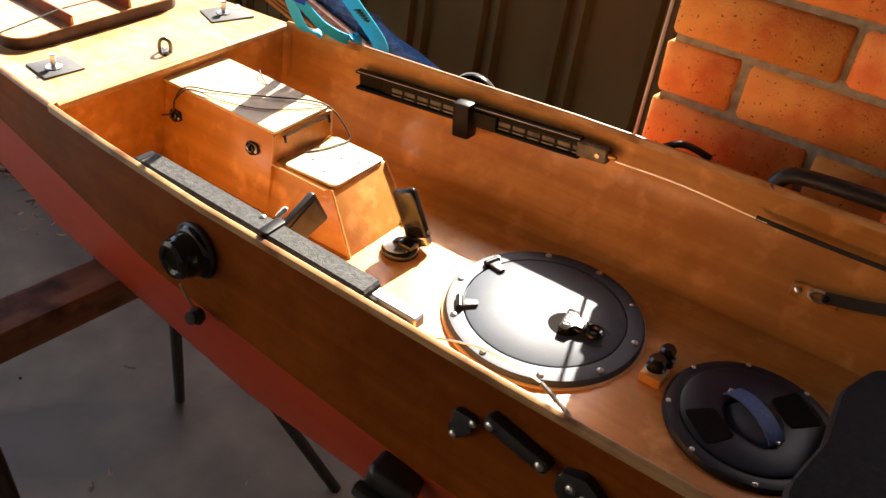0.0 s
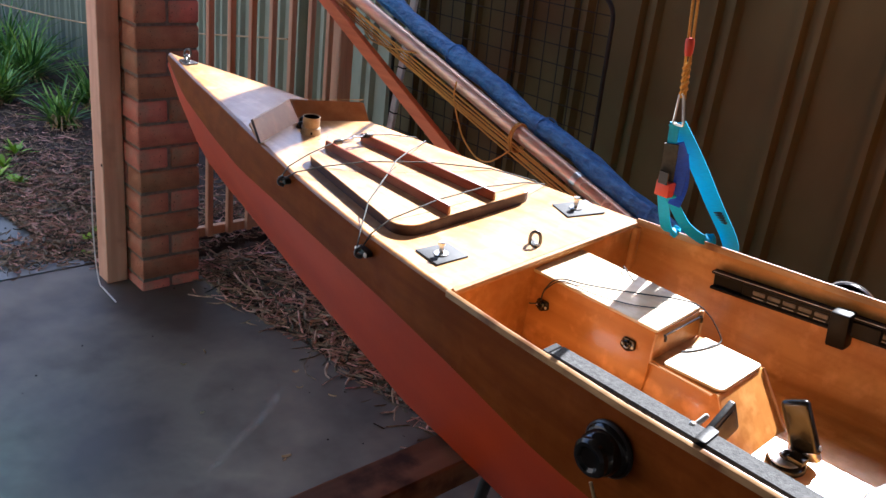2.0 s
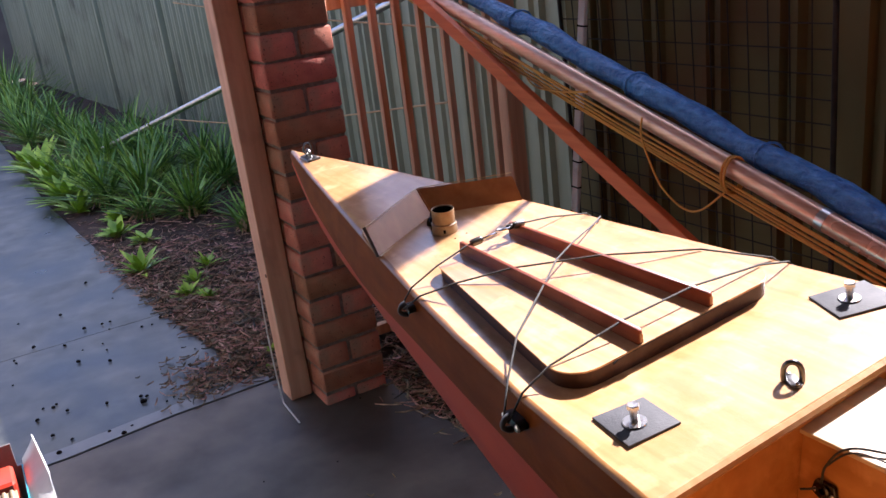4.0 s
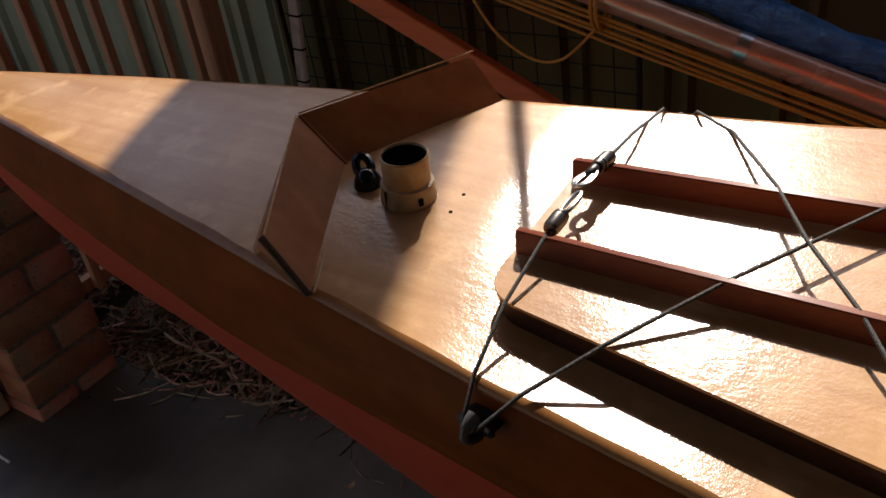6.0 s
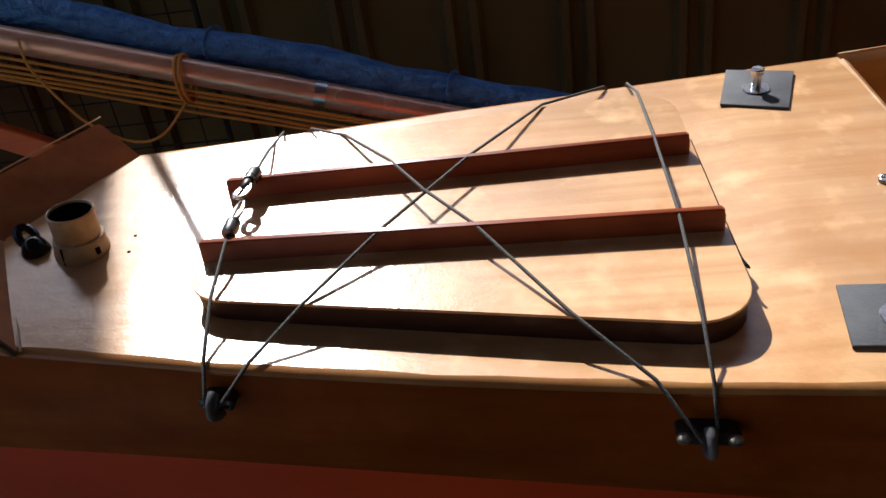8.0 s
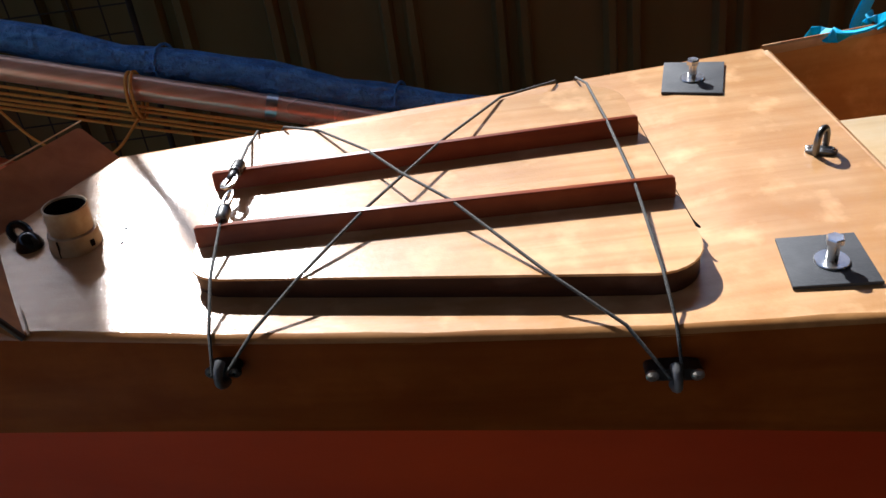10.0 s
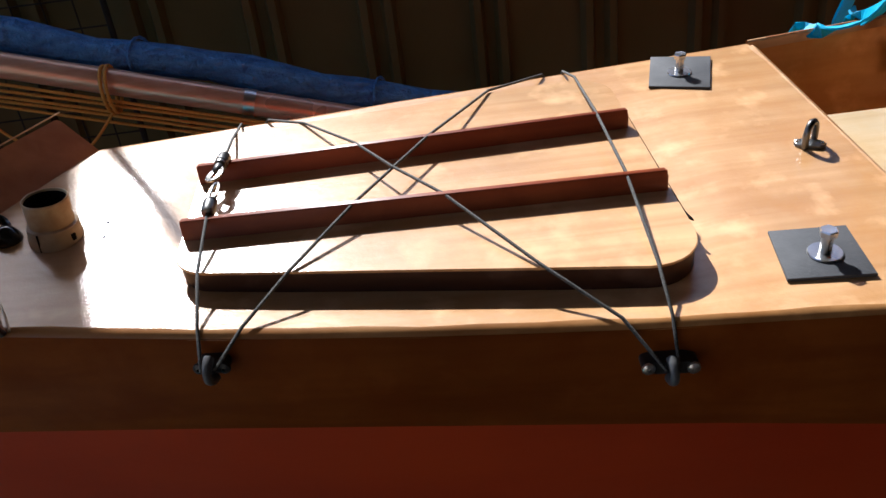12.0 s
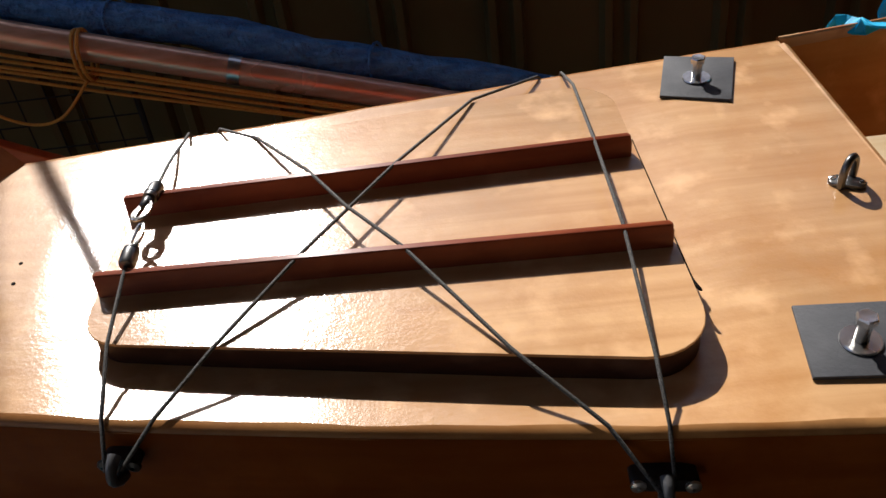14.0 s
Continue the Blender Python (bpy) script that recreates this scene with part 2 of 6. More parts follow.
RAILGREY = surface("dusty_black_rail", (0.016, 0.017, 0.018), (0.050, 0.050, 0.051), (170, 170, 170), 0.7, bump=0.3, fine=600, spec=0.25)
BLUESTRAP = surface("blue_webbing", (0.03, 0.06, 0.16), (0.05, 0.09, 0.23), (200, 200, 200), 0.6, bump=0.1)
PVC = surface("stained_pvc", (0.42, 0.29, 0.15), (0.60, 0.46, 0.28), (30, 30, 12), 0.45, bump=0.08, stain=(0.33, 0.17, 0.06), stain_scale=25, stain_from=0.52)
CORD = surface("grey_shock_cord", (0.022, 0.022, 0.022), (0.11, 0.107, 0.098), (900, 900, 900), 0.75, bump=0.3, fine=700)
BLKCORD = surface("black_cord", (0.015, 0.015, 0.015), (0.03, 0.03, 0.03), (300, 300, 300), 0.6, bump=0.2)
FOAM = surface("black_seat_fabric", (0.007, 0.006, 0.007), (0.013, 0.012, 0.014), (120, 120, 120), 0.8, bump=0.25, fine=900, spec=0.2)
BEAMWOOD = surface("old_timber_beam", (0.17, 0.073, 0.032), (0.29, 0.14, 0.068), (34, 3, 34), 0.6, bump=0.25, stain=(0.045, 0.018, 0.010), stain_scale=13, stain_from=0.55)
POSTWOOD = surface("primed_timber_post", (0.60, 0.29, 0.175), (0.73, 0.39, 0.25), (40, 40, 3), 0.6, bump=0.2, stain=(0.42, 0.21, 0.13), stain_scale=5, stain_from=0.56)
GATEWOOD = surface("stained_gate_timber", (0.46, 0.225, 0.110), (0.60, 0.33, 0.175), (60, 60, 3), 0.6, bump=0.12)
PLANKWOOD = surface("red_cedar_plank", (0.48, 0.112, 0.030), (0.60, 0.165, 0.048), (3, 60, 60), 0.5, bump=0.12)
STEEL = surface("painted_steel_leg", (0.016, 0.016, 0.016), (0.03, 0.028, 0.026), (30, 30, 30), 0.5, bump=0.1)
CONCRETE = surface("damp_concrete", (0.055, 0.043, 0.030), (0.175, 0.140, 0.100), (3.6, 3.6, 3.6), 0.55, detail=14.0, bump=0.10, fine=520, stain=(0.034, 0.023, 0.015), stain_scale=1.7, stain_from=0.48, rough_var=-0.25, dist=0.003)
PATHMAT = surface("wet_path_concrete", (0.072, 0.075, 0.060), (0.145, 0.145, 0.120), (7, 7, 7), 0.40, detail=10.0, bump=0.10, fine=400, stain=(0.032, 0.034, 0.026), stain_scale=2.6, stain_from=0.46, rough_var=-0.33, dist=0.002)
EDGING = surface("pale_edging_concrete", (0.17, 0.17, 0.165), (0.25, 0.25, 0.24), (6, 6, 6), 0.5, bump=0.08, fine=240, stain=(0.10, 0.10, 0.095), stain_scale=6)
SOIL = surface("dark_garden_soil", (0.035, 0.020, 0.013), (0.085, 0.048, 0.03), (25, 25, 25), 0.9, bump=0.8, fine=120, dist=0.012)
BARK = surface("dry_bark_mulch", (0.12, 0.072, 0.042), (0.38, 0.27, 0.17), (35, 35, 35), 0.7, bump=0.4, island=0.95)
PALEBARK = surface("dry_bark_strip", (0.15, 0.090, 0.052), (0.44, 0.31, 0.19), (35, 35, 35), 0.7, bump=0.4, island=0.95)
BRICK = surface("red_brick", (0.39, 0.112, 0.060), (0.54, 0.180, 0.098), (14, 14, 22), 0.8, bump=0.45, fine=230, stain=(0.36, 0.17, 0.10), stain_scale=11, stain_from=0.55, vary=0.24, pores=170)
# Base colour raised to carry the warm light bounced onto this pier.
BRICK2 = surface("bounce_lit_brick", (0.84, 0.28, 0.055), (0.94, 0.41, 0.11), (14, 14, 22), 0.8, bump=0.5, fine=230, stain=(0.72, 0.16, 0.04), stain_scale=9, stain_from=0.52, vary=0.2, pores=190)
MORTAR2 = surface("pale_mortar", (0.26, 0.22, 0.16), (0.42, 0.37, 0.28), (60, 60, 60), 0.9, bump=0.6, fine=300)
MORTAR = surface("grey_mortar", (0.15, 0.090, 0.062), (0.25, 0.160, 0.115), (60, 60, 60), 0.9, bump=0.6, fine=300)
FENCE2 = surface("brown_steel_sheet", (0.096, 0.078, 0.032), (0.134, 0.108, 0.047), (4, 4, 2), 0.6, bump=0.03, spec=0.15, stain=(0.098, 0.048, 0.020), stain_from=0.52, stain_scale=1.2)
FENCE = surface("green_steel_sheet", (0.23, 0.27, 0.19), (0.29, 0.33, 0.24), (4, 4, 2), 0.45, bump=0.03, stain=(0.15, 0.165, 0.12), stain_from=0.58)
POLE = surface("scuffed_copper_spar", (0.55, 0.34, 0.22), (0.72, 0.51, 0.38), (8, 90, 90), 0.32, metal=0.45, bump=0.08)
SAIL = surface("blue_tarpaulin", (0.020, 0.135, 0.42), (0.075, 0.30, 0.68), (22, 70, 70), 0.40, bump=1.0, fine=55, dist=0.016)
YROPE = surface("yellow_rope", (0.44, 0.20, 0.03), (0.64, 0.38, 0.06), (500, 500, 500), 0.7, bump=0.3)
MESHMAT = surface("black_wire_mesh", (0.02, 0.018, 0.016), (0.032, 0.028, 0.025), (30, 30, 30), 0.7, bump=0.05, spec=0.2)
LATHE = surface("white_painted_timber", (0.55, 0.52, 0.47), (0.68, 0.65, 0.60), (30, 30, 6), 0.6, bump=0.2, stain=(0.3, 0.25, 0.2), stain_scale=14, stain_from=0.6)
CYAN = surface("cyan_webbing", (0.006, 0.38, 0.66), (0.01, 0.46, 0.76), (150, 150, 400), 0.6, bump=0.15)
def let_light_through(m, share, colour):
    """Thin woven cloth: part of the light that falls on its back comes out in front."""
    n, l = m.node_tree.nodes, m.node_tree.links
    tr, mix = n.new("ShaderNodeBsdfTranslucent"), n.new("ShaderNodeMixShader")
    tr.inputs["Color"].default_value, mix.inputs["Fac"].default_value = (*colour, 1), share
    l.new(n["Principled BSDF"].outputs["BSDF"], mix.inputs[1])
    l.new(tr.outputs["BSDF"], mix.inputs[2])
    l.new(mix.outputs["Shader"], n["Material Output"].inputs["Surface"])


let_light_through(CYAN, 0.14, (0.01, 0.50, 0.62))
TEAL = surface("teal_printed_card", (0.03, 0.42, 0.55), (0.05, 0.5, 0.62), (20, 20, 20), 0.5, bump=0.05)
ROYAL = surface("royal_blue_webbing", (0.01, 0.08, 0.70), (0.015, 0.11, 0.85), (150, 150, 400), 0.6, bump=0.15)
ORANGERED = surface("red_plastic", (0.50, 0.045, 0.02), (0.60, 0.06, 0.03), (20, 20, 20), 0.4, bump=0.05)
DKWEB = surface("dark_webbing", (0.024, 0.030, 0.028), (0.045, 0.052, 0.047), (200, 200, 200), 0.65, bump=0.15)
LEAF = surface("strappy_leaf", (0.11, 0.25, 0.04), (0.24, 0.44, 0.08), (20, 20, 20), 0.42, bump=0.08, island=0.6)
LIME = surface("lime_leaf", (0.22, 0.40, 0.03), (0.36, 0.55, 0.06), (20, 20, 20), 0.5, bump=0.1, island=0.35)
STRAW = surface("dry_leaf_base", (0.32, 0.22, 0.11), (0.46, 0.33, 0.18), (40, 40, 40), 0.8, bump=0.2)
CARD = surface("white_card", (0.66, 0.66, 0.64), (0.76, 0.76, 0.74), (20, 20, 20), 0.7, bump=0.05)
GREYCARD = surface("grey_carton_inside", (0.19, 0.17, 0.165), (0.24, 0.215, 0.21), (20, 20, 20), 0.8, bump=0.05)
CORRUG = surface("brown_corrugated_card", (0.36, 0.27, 0.16), (0.46, 0.36, 0.23), (20, 20, 20), 0.85, bump=0.05)
ROOFMAT = surface("dark_roof_lining", (0.13, 0.11, 0.09), (0.17, 0.145, 0.12), (3, 3, 3), 0.7, bump=0.05)
WALLMAT = surface("plain_wall_render", (0.14, 0.13, 0.12), (0.19, 0.175, 0.16), (3, 3, 3), 0.85, bump=0.2)
# Paler than the other walls, to throw light back under the roof.
BOUNCEWALL = surface("pale_bounce_render", (0.50, 0.45, 0.38), (0.58, 0.53, 0.46), (3, 3, 3), 0.85, bump=0.2)
HOLE = surface("dark_hole", (0.006, 0.004, 0.003), (0.009, 0.006, 0.005), (50, 50, 50), 0.9, spec=0.1)


# ---- mesh helpers ----
def part(name, bm, material, parent=None, label="", smooth=True, angle=38):
    me = bpy.data.meshes.new(name)
    bmesh.ops.recalc_face_normals(bm, faces=bm.faces)
    bm.to_mesh(me)
    bm.free()
    me.materials.append(material)
    if smooth:
        me.shade_smooth()
        me.set_sharp_from_angle(angle=radians(angle))
    ob = new(name, me)
    if parent:
        ob.parent = parent
    if label:
        tagged(ob, label)
    return ob


def shared(name, me, parent, matrix):
    ob = new(name, me)
    ob.parent = parent
    ob.matrix_basis = matrix
    return ob


def thing(name, label, category, matrix=None, group="", kind=""):
    ob = new(name)
    if matrix is not None:
        ob.matrix_basis = matrix
    return tagged(ob, label, category, group, kind)


def catmull(pts, n=6):
    pts = [Vector(p) for p in pts]
    if len(pts) < 3:
        return pts
    out = []
    for i in range(len(pts) - 1):
        p0, p1, p2, p3 = pts[max(i - 1, 0)], pts[i], pts[i + 1], pts[min(i + 2, len(pts) - 1)]
        for k in range(n):
            t = k / n
            out.append(0.5 * ((2 * p1) + (p2 - p0) * t + (2 * p0 - 5 * p1 + 4 * p2 - p3) * t * t + (3 * p1 - p0 - 3 * p2 + p3) * t ** 3))
    return out + [pts[-1]]


def tube(bm, pts, r, n=8, closed=False, flat=None, up=None, caps=True):
    """A tube along pts; r one radius or one per point; flat=(a, b): a strap of that half width and half thickness."""
    pts = [Vector(p) for p in pts]
    rings, ref = [], Vector(up) if up else Vector((0.13, 0.21, 0.97))
    for i, p in enumerate(pts):
        a, b = pts[i - 1] if (i or closed) else p, pts[(i + 1) % len(pts)] if (i < len(pts) - 1 or closed) else p
        d = (b - a).normalized()
        u = ref - d * ref.dot(d)
        if u.length < 1e-4:
            u = d.orthogonal()
        u.normalize()
        v = d.cross(u)
        if not up:
            ref = u
        ri = r[i] if isinstance(r, (list, tuple)) else r
        if flat:
            ring = [p + v * sx * flat[0] + u * sz * flat[1] for sx, sz in ((1, 1), (-1, 1), (-1, -1), (1, -1))]
        else:
            ring = [p + (u * math.cos(6.28319 * k / n) + v * math.sin(6.28319 * k / n)) * ri for k in range(n)]
        rings.append([bm.verts.new(q) for q in ring])
    m = len(rings[0])
    for i in range(len(rings) if closed else len(rings) - 1):
        a, b = rings[i], rings[(i + 1) % len(rings)]
        for k in range(m):
            bm.faces.new((a[k], a[(k + 1) % m], b[(k + 1) % m], b[k]))
    if caps and not closed:
        bm.faces.new(rings[0])
        bm.faces.new(rings[-1][::-1])
    return bm


def lathe(bm, prof, n=24, m=None, squash=1.0):
    """prof: (radius, height) pairs, from the bottom's middle outwards and up; turned round z, then moved by m."""
    m = m or Matrix()
    rings = []
    for r, z in prof:
        if r <= 1e-6:
            rings.append([bm.verts.new(m @ Vector((0, 0, z)))])
        else:
            rings.append([bm.verts.new(m @ Vector((r * math.cos(6.28319 * k / n), squash * r * math.sin(6.28319 * k / n), z))) for k in range(n)])
    for a, b in zip(rings[:-1], rings[1:]):
        for k in range(n):
            q = [a[k % len(a)], a[(k + 1) % len(a)], b[(k + 1) % len(b)], b[k % len(b)]]
            q = list(dict.fromkeys(q))
            if len(q) > 2:
                bm.faces.new(q)
    return bm


def box(lo, hi, bev=0.0, seg=2, m=None, bm=None):
    t = bmesh.new()
    bmesh.ops.create_cube(t, size=1)
    lo, hi = Vector(lo), Vector(hi)
    for v in t.verts:
        v.co = Vector([(lo[i] + hi[i]) / 2 + v.co[i] * (hi[i] - lo[i]) for i in range(3)])
    if bev:
        bmesh.ops.bevel(t, geom=t.edges[:], offset=bev, segments=seg, profile=0.5, affect="EDGES")
    if m is not None:
        bmesh.ops.transform(t, matrix=m, verts=t.verts)
    if bm is None:
        return t
    me = bpy.data.meshes.new("tmp")
    t.to_mesh(me)
    t.free()
    bm.from_mesh(me)
    bpy.data.meshes.remove(me)
    return bm


def prism(outline, z0, z1, bev=0.0, m=None, seg=2):
    """A flat outline (x, y) drawn up from z0 to z1 with rounded rims."""
    bm = bmesh.new()
    lo = [bm.verts.new((x, y, z0)) for x, y in outline]
    hi = [bm.verts.new((x, y, z1)) for x, y in outline]
    k = len(outline)
    bm.faces.new(lo[::-1])
    top = bm.faces.new(hi)
    for i in range(k):
        bm.faces.new((lo[i], lo[(i + 1) % k], hi[(i + 1) % k], hi[i]))
    if bev:
        bmesh.ops.bevel(bm, geom=[e for e in bm.edges if all(abs(v.co.z - z1) < 1e-7 for v in e.verts) or all(abs(v.co.z - z0) < 1e-7 for v in e.verts)],
                        offset=bev, segments=seg, profile=0.5, affect="EDGES")
    if m is not None:
        bmesh.ops.transform(bm, matrix=m, verts=bm.verts)
    return bm


def rounded(corners, r, n=5):
    """The outline of a polygon with its corners rounded; r one radius or one per corner."""
    out, k = [], len(corners)
    for i, c in enumerate(corners):
        ri = r[i] if isinstance(r, (list, tuple)) else r
        c, a, b = Vector(c), Vector(corners[i - 1]), Vector(corners[(i + 1) % k])
        d1, d2 = (a - c).normalized(), (b - c).normalized()
        if ri <= 0:
            out.append((c.x, c.y))
            continue
        half = d1.angle(d2) / 2
        cut = ri / math.tan(half)
        mid = c + (d1 + d2).normalized() * (ri / math.sin(half))
        p, q = c + d1 * cut - mid, c + d2 * cut - mid
        ang = p.angle_signed(q)
        for j in range(n + 1):
            v = p.copy()
            v.rotate(Matrix.Rotation(-ang * j / n, 2))
            out.append((mid.x + v.x, mid.y + v.y))
    return out


def axis(p, d, up=(0, 0, 1)):
    """The pose whose z points along d, standing at p."""
    d = Vector(d).normalized()
    return Matrix.Translation(p) @ d.to_track_quat("Z", "Y").to_matrix().to_4x4()


def lerp(x, xs, ys):
    return float(np.interp(x, xs, ys))


# ---- ground, slab, path and garden ----
def sheet(name, outline, z, mat, label, category, thick=0.0, cuts=0):
    bm = bmesh.new()
    top = [bm.verts.new((x, y, z)) for x, y in outline]
    f = bm.faces.new(top)
    if thick:
        r = bmesh.ops.extrude_face_region(bm, geom=[f])
        for v in r["geom"]:
            if isinstance(v, bmesh.types.BMVert):
                v.co.z -= thick
    return tagged(part(name, bm, mat, smooth=False), label, category, kind="structure")


sheet("ground", [(-400, -400), (400, -400), (400, 400), (-400, 400)], -0.06, SOIL, "bare dark soil ground under slab and garden bed", "ground")
slab_edge = [(-1.09, 0.36), (-0.78, 0.45), (-0.55, 0.44), (-0.36, 0.475), (-0.17, 0.505), (0.1, 0.53), (0.26, 0.56), (0.6, 0.57), (1.2, 0.60), (2.4, 0.62), (6.5, 0.62)]
sheet("pavement", [(-1.030, -3.6), (6.5, -3.6)] + slab_edge[::-1] + [(-1.092, 0.10), (-1.088, -0.25), (-1.052, -0.6)], 0.0, CONCRETE, "damp grey concrete carport slab with dark stains", "slab", 0.10)
sheet("pavement", [(-1.130, -3.6), (-1.052, -3.6), (-1.074, -0.6), (-1.110, -0.25), (-1.114, 0.14), (-1.19, 0.14), (-1.182, -0.25), (-1.150, -0.6)], -0.003, EDGING, "pale concrete edging strip along the slab", "edging", 0.06)
sheet("pavement", [(-2.12, -3.6), (-1.135, -3.6), (-1.155, -0.6), (-1.187, -0.25), (-1.195, 0.10), (-1.5, 0.03), (-1.7, 0.02), (-2.12, -0.02)], -0.010, PATHMAT, "wet grey concrete garden path slab", "path", 0.06)
sheet("pavement", [(-14, -3.6), (-2.130, -3.6), (-2.130, -0.02), (-3.0, -0.1), (-5, -0.24), (-14, -0.4)], -0.012, PATHMAT, "wet grey concrete garden path slab", "path", 0.06)

rng = random.Random(4)


def chips(name, count, region, zfun, length, label, mat=None):
    """Loose dry bark: thin curled strips lying every way on the bed."""
    bm = bmesh.new()
    for _ in range(count):
        x, y = region(rng)
        L, w, a, t = rng.uniform(*length), 0.0012 + 0.0055 * rng.random() ** 2.2, rng.uniform(0, 6.28), rng.gauss(0, 0.3)
        z = zfun(x, y) + 0.026 * rng.random() ** 1.6
        c, s = math.cos(a), math.sin(a)
        bend, rows = rng.gauss(0, 0.45), []
        for k in range(4):
            u = (k / 3 - 0.5) * L
            off = bend * (u * u / L - L * 0.08)
            px, py, pz = x + c * u - s * off, y + s * u + c * off, z + t * u * 0.5 + abs(bend) * 0.03 * (abs(u) / L)
            hw = w * (1 - 0.6 * abs(k / 3 - 0.5))
            rows.append([bm.verts.new((px - s * hw, py + c * hw, pz)), bm.verts.new((px, py, pz + 0.004)), bm.verts.new((px + s * hw, py - c * hw, pz))])
        for p, q in zip(rows[:-1], rows[1:]):
            bm.faces.new((p[0], p[1], q[1], q[0]))
            bm.faces.new((p[1], p[2], q[2], q[1]))
    return tagged(part(name, bm, mat or BARK, smooth=False), label, "mulch", kind="stuff")


def strip_region(r):
    x = r.uniform(-0.95, 1.6)
    e = lerp(x, [p[0] for p in slab_edge], [p[1] for p in slab_edge])
    return x, e + abs(r.gauss(0, 1)) * 0.28 - 0.015 - (0.12 * r.random() if r.random() < 0.12 else 0)


def bed_region(r):
    x = -1.05 - abs(r.gauss(0, 1)) * 1.1
    lo = lerp(x, [-5, -3, -2.1, -1.85, -1.5, -1.3, -1.0], [-0.22, -0.13, -0.04, 0.0, 0.05, 0.06, 0.2])
    return x, lo + abs(r.gauss(0, 0.45)) - 0.02


def bed_height(x, y):
    return -0.03 + 0.05 * min(1, max(0, (y + 0.2) * 1.5)) if x < -1.1 else -0.02 + 0.02 * min(1, max(0, (y - 0.5) * 4))


def mound(name, nx, ny, fx, fy, label):
    bm = bmesh.new()
    g = [[bm.verts.new((fx(i / nx), fy(i / nx, j / ny), bed_height(fx(i / nx), fy(i / nx, j / ny)) + 0.012 * noise.noise((fx(i / nx) * 7, fy(i / nx, j / ny) * 7, 0)))) for j in range(ny + 1)] for i in range(nx + 1)]
    for i in range(nx):
        for j in range(ny):
            bm.faces.new((g[i][j], g[i + 1][j], g[i + 1][j + 1], g[i][j + 1]))
    return tagged(part(name, bm, SOIL), label, "garden bed", kind="structure")


mound("ground", 60, 24, lambda u: -1.0 + 4.0 * u, lambda u, v: lerp(-1.0 + 4.0 * u, [p[0] for p in slab_edge], [p[1] for p in slab_edge]) - 0.02 + 1.2 * v, "soil strip with dry bark below the fence")
mound("ground", 80, 30, lambda u: -1.12 - 13 * u, lambda u, v: lerp(-1.12 - 13 * u, [-14, -10, -5, -3, -2.1, -1.5, -1.12], [-0.35, -0.3, -0.24, -0.15, -0.06, 0.03, 0.12]) + 1.9 * v, "mulched garden bed beside the path")
chips("bark_mulch", 3400, strip_region, bed_height, (0.03, 0.17), "dry pale bark strips and leaves on soil", PALEBARK)
chips("bark_mulch", 600, bed_region, bed_height, (0.06, 0.20), "long pale bark strips and dry stalks over the mulch", PALEBARK)
chips("bark_mulch", 8000, bed_region, bed_height, (0.015, 0.07), "dark brown bark mulch on the garden bed")
chips("bark_mulch", 420, lambda r: (-1.20 + r.gauss(0, 0.07) - 0.25 * abs(r.gauss(0, 0.5)), -0.10 + r.gauss(0, 0.09) + 0.06), lambda x, y: -0.004, (0.015, 0.06), "bark washed out over the edging strip")
chips("leaf_litter", 14, lambda r: (r.uniform(-0.3, 1.35), r.uniform(-0.15, 0.5)), lambda x, y: 0.002, (0.012, 0.03), "pale dry leaf scraps on the slab", STRAW)
bm = bmesh.new()
for _ in range(60):
    x, y = rng.uniform(-2.9, -1.1), rng.uniform(-0.75, 0.0)
    if rng.random() < 0.35:
        x, y = rng.uniform(-1.0, 1.2), rng.uniform(-0.7, 0.5)
    r = rng.uniform(0.004, 0.011) if x < -1.1 else rng.uniform(0.0015, 0.004)
    lathe(bm, [(0, 0), (r, r * 0.3), (r * 0.8, r * 1.0), (0, r * 1.3)], 6, Matrix.Translation((x, y, -0.008 if x < -1.1 else 0)) @ pose(0, 0, 0, rng.uniform(-20, 20), 0, rng.uniform(0, 360)))
tagged(part("debris", bm, HOLE), "small dark nuts and crumbs scattered on the paving", "debris", kind="stuff")


STREAK, sn, sl_, sb = shader("faded_pale_streak", 0.9)
sb.inputs["Base Color"].default_value = (0.42, 0.39, 0.34, 1)
sco, snz, smr, sgr, smu = sn.new("ShaderNodeTexCoord"), sn.new("ShaderNodeTexNoise"), sn.new("ShaderNodeMapRange"), sn.new("ShaderNodeSeparateXYZ"), sn.new("ShaderNodeMath")
snz.inputs["Scale"].default_value, snz.inputs["Detail"].default_value = 9.0, 7.0
sl_.new(sco.outputs["Object"], snz.inputs["Vector"])
smr.inputs["From Min"].default_value, smr.inputs["From Max"].default_value, smr.inputs["To Max"].default_value = 0.36, 0.62, 0.75
sl_.new(snz.outputs["Fac"], smr.inputs["Value"])
sl_.new(sco.outputs["UV"], sgr.inputs["Vector"])
smu.operation = "MULTIPLY"
sl_.new(smr.outputs["Result"], smu.inputs[0])
sl_.new(sgr.outputs["Y"], smu.inputs[1])
sl_.new(smu.outputs["Value"], sb.inputs["Alpha"])


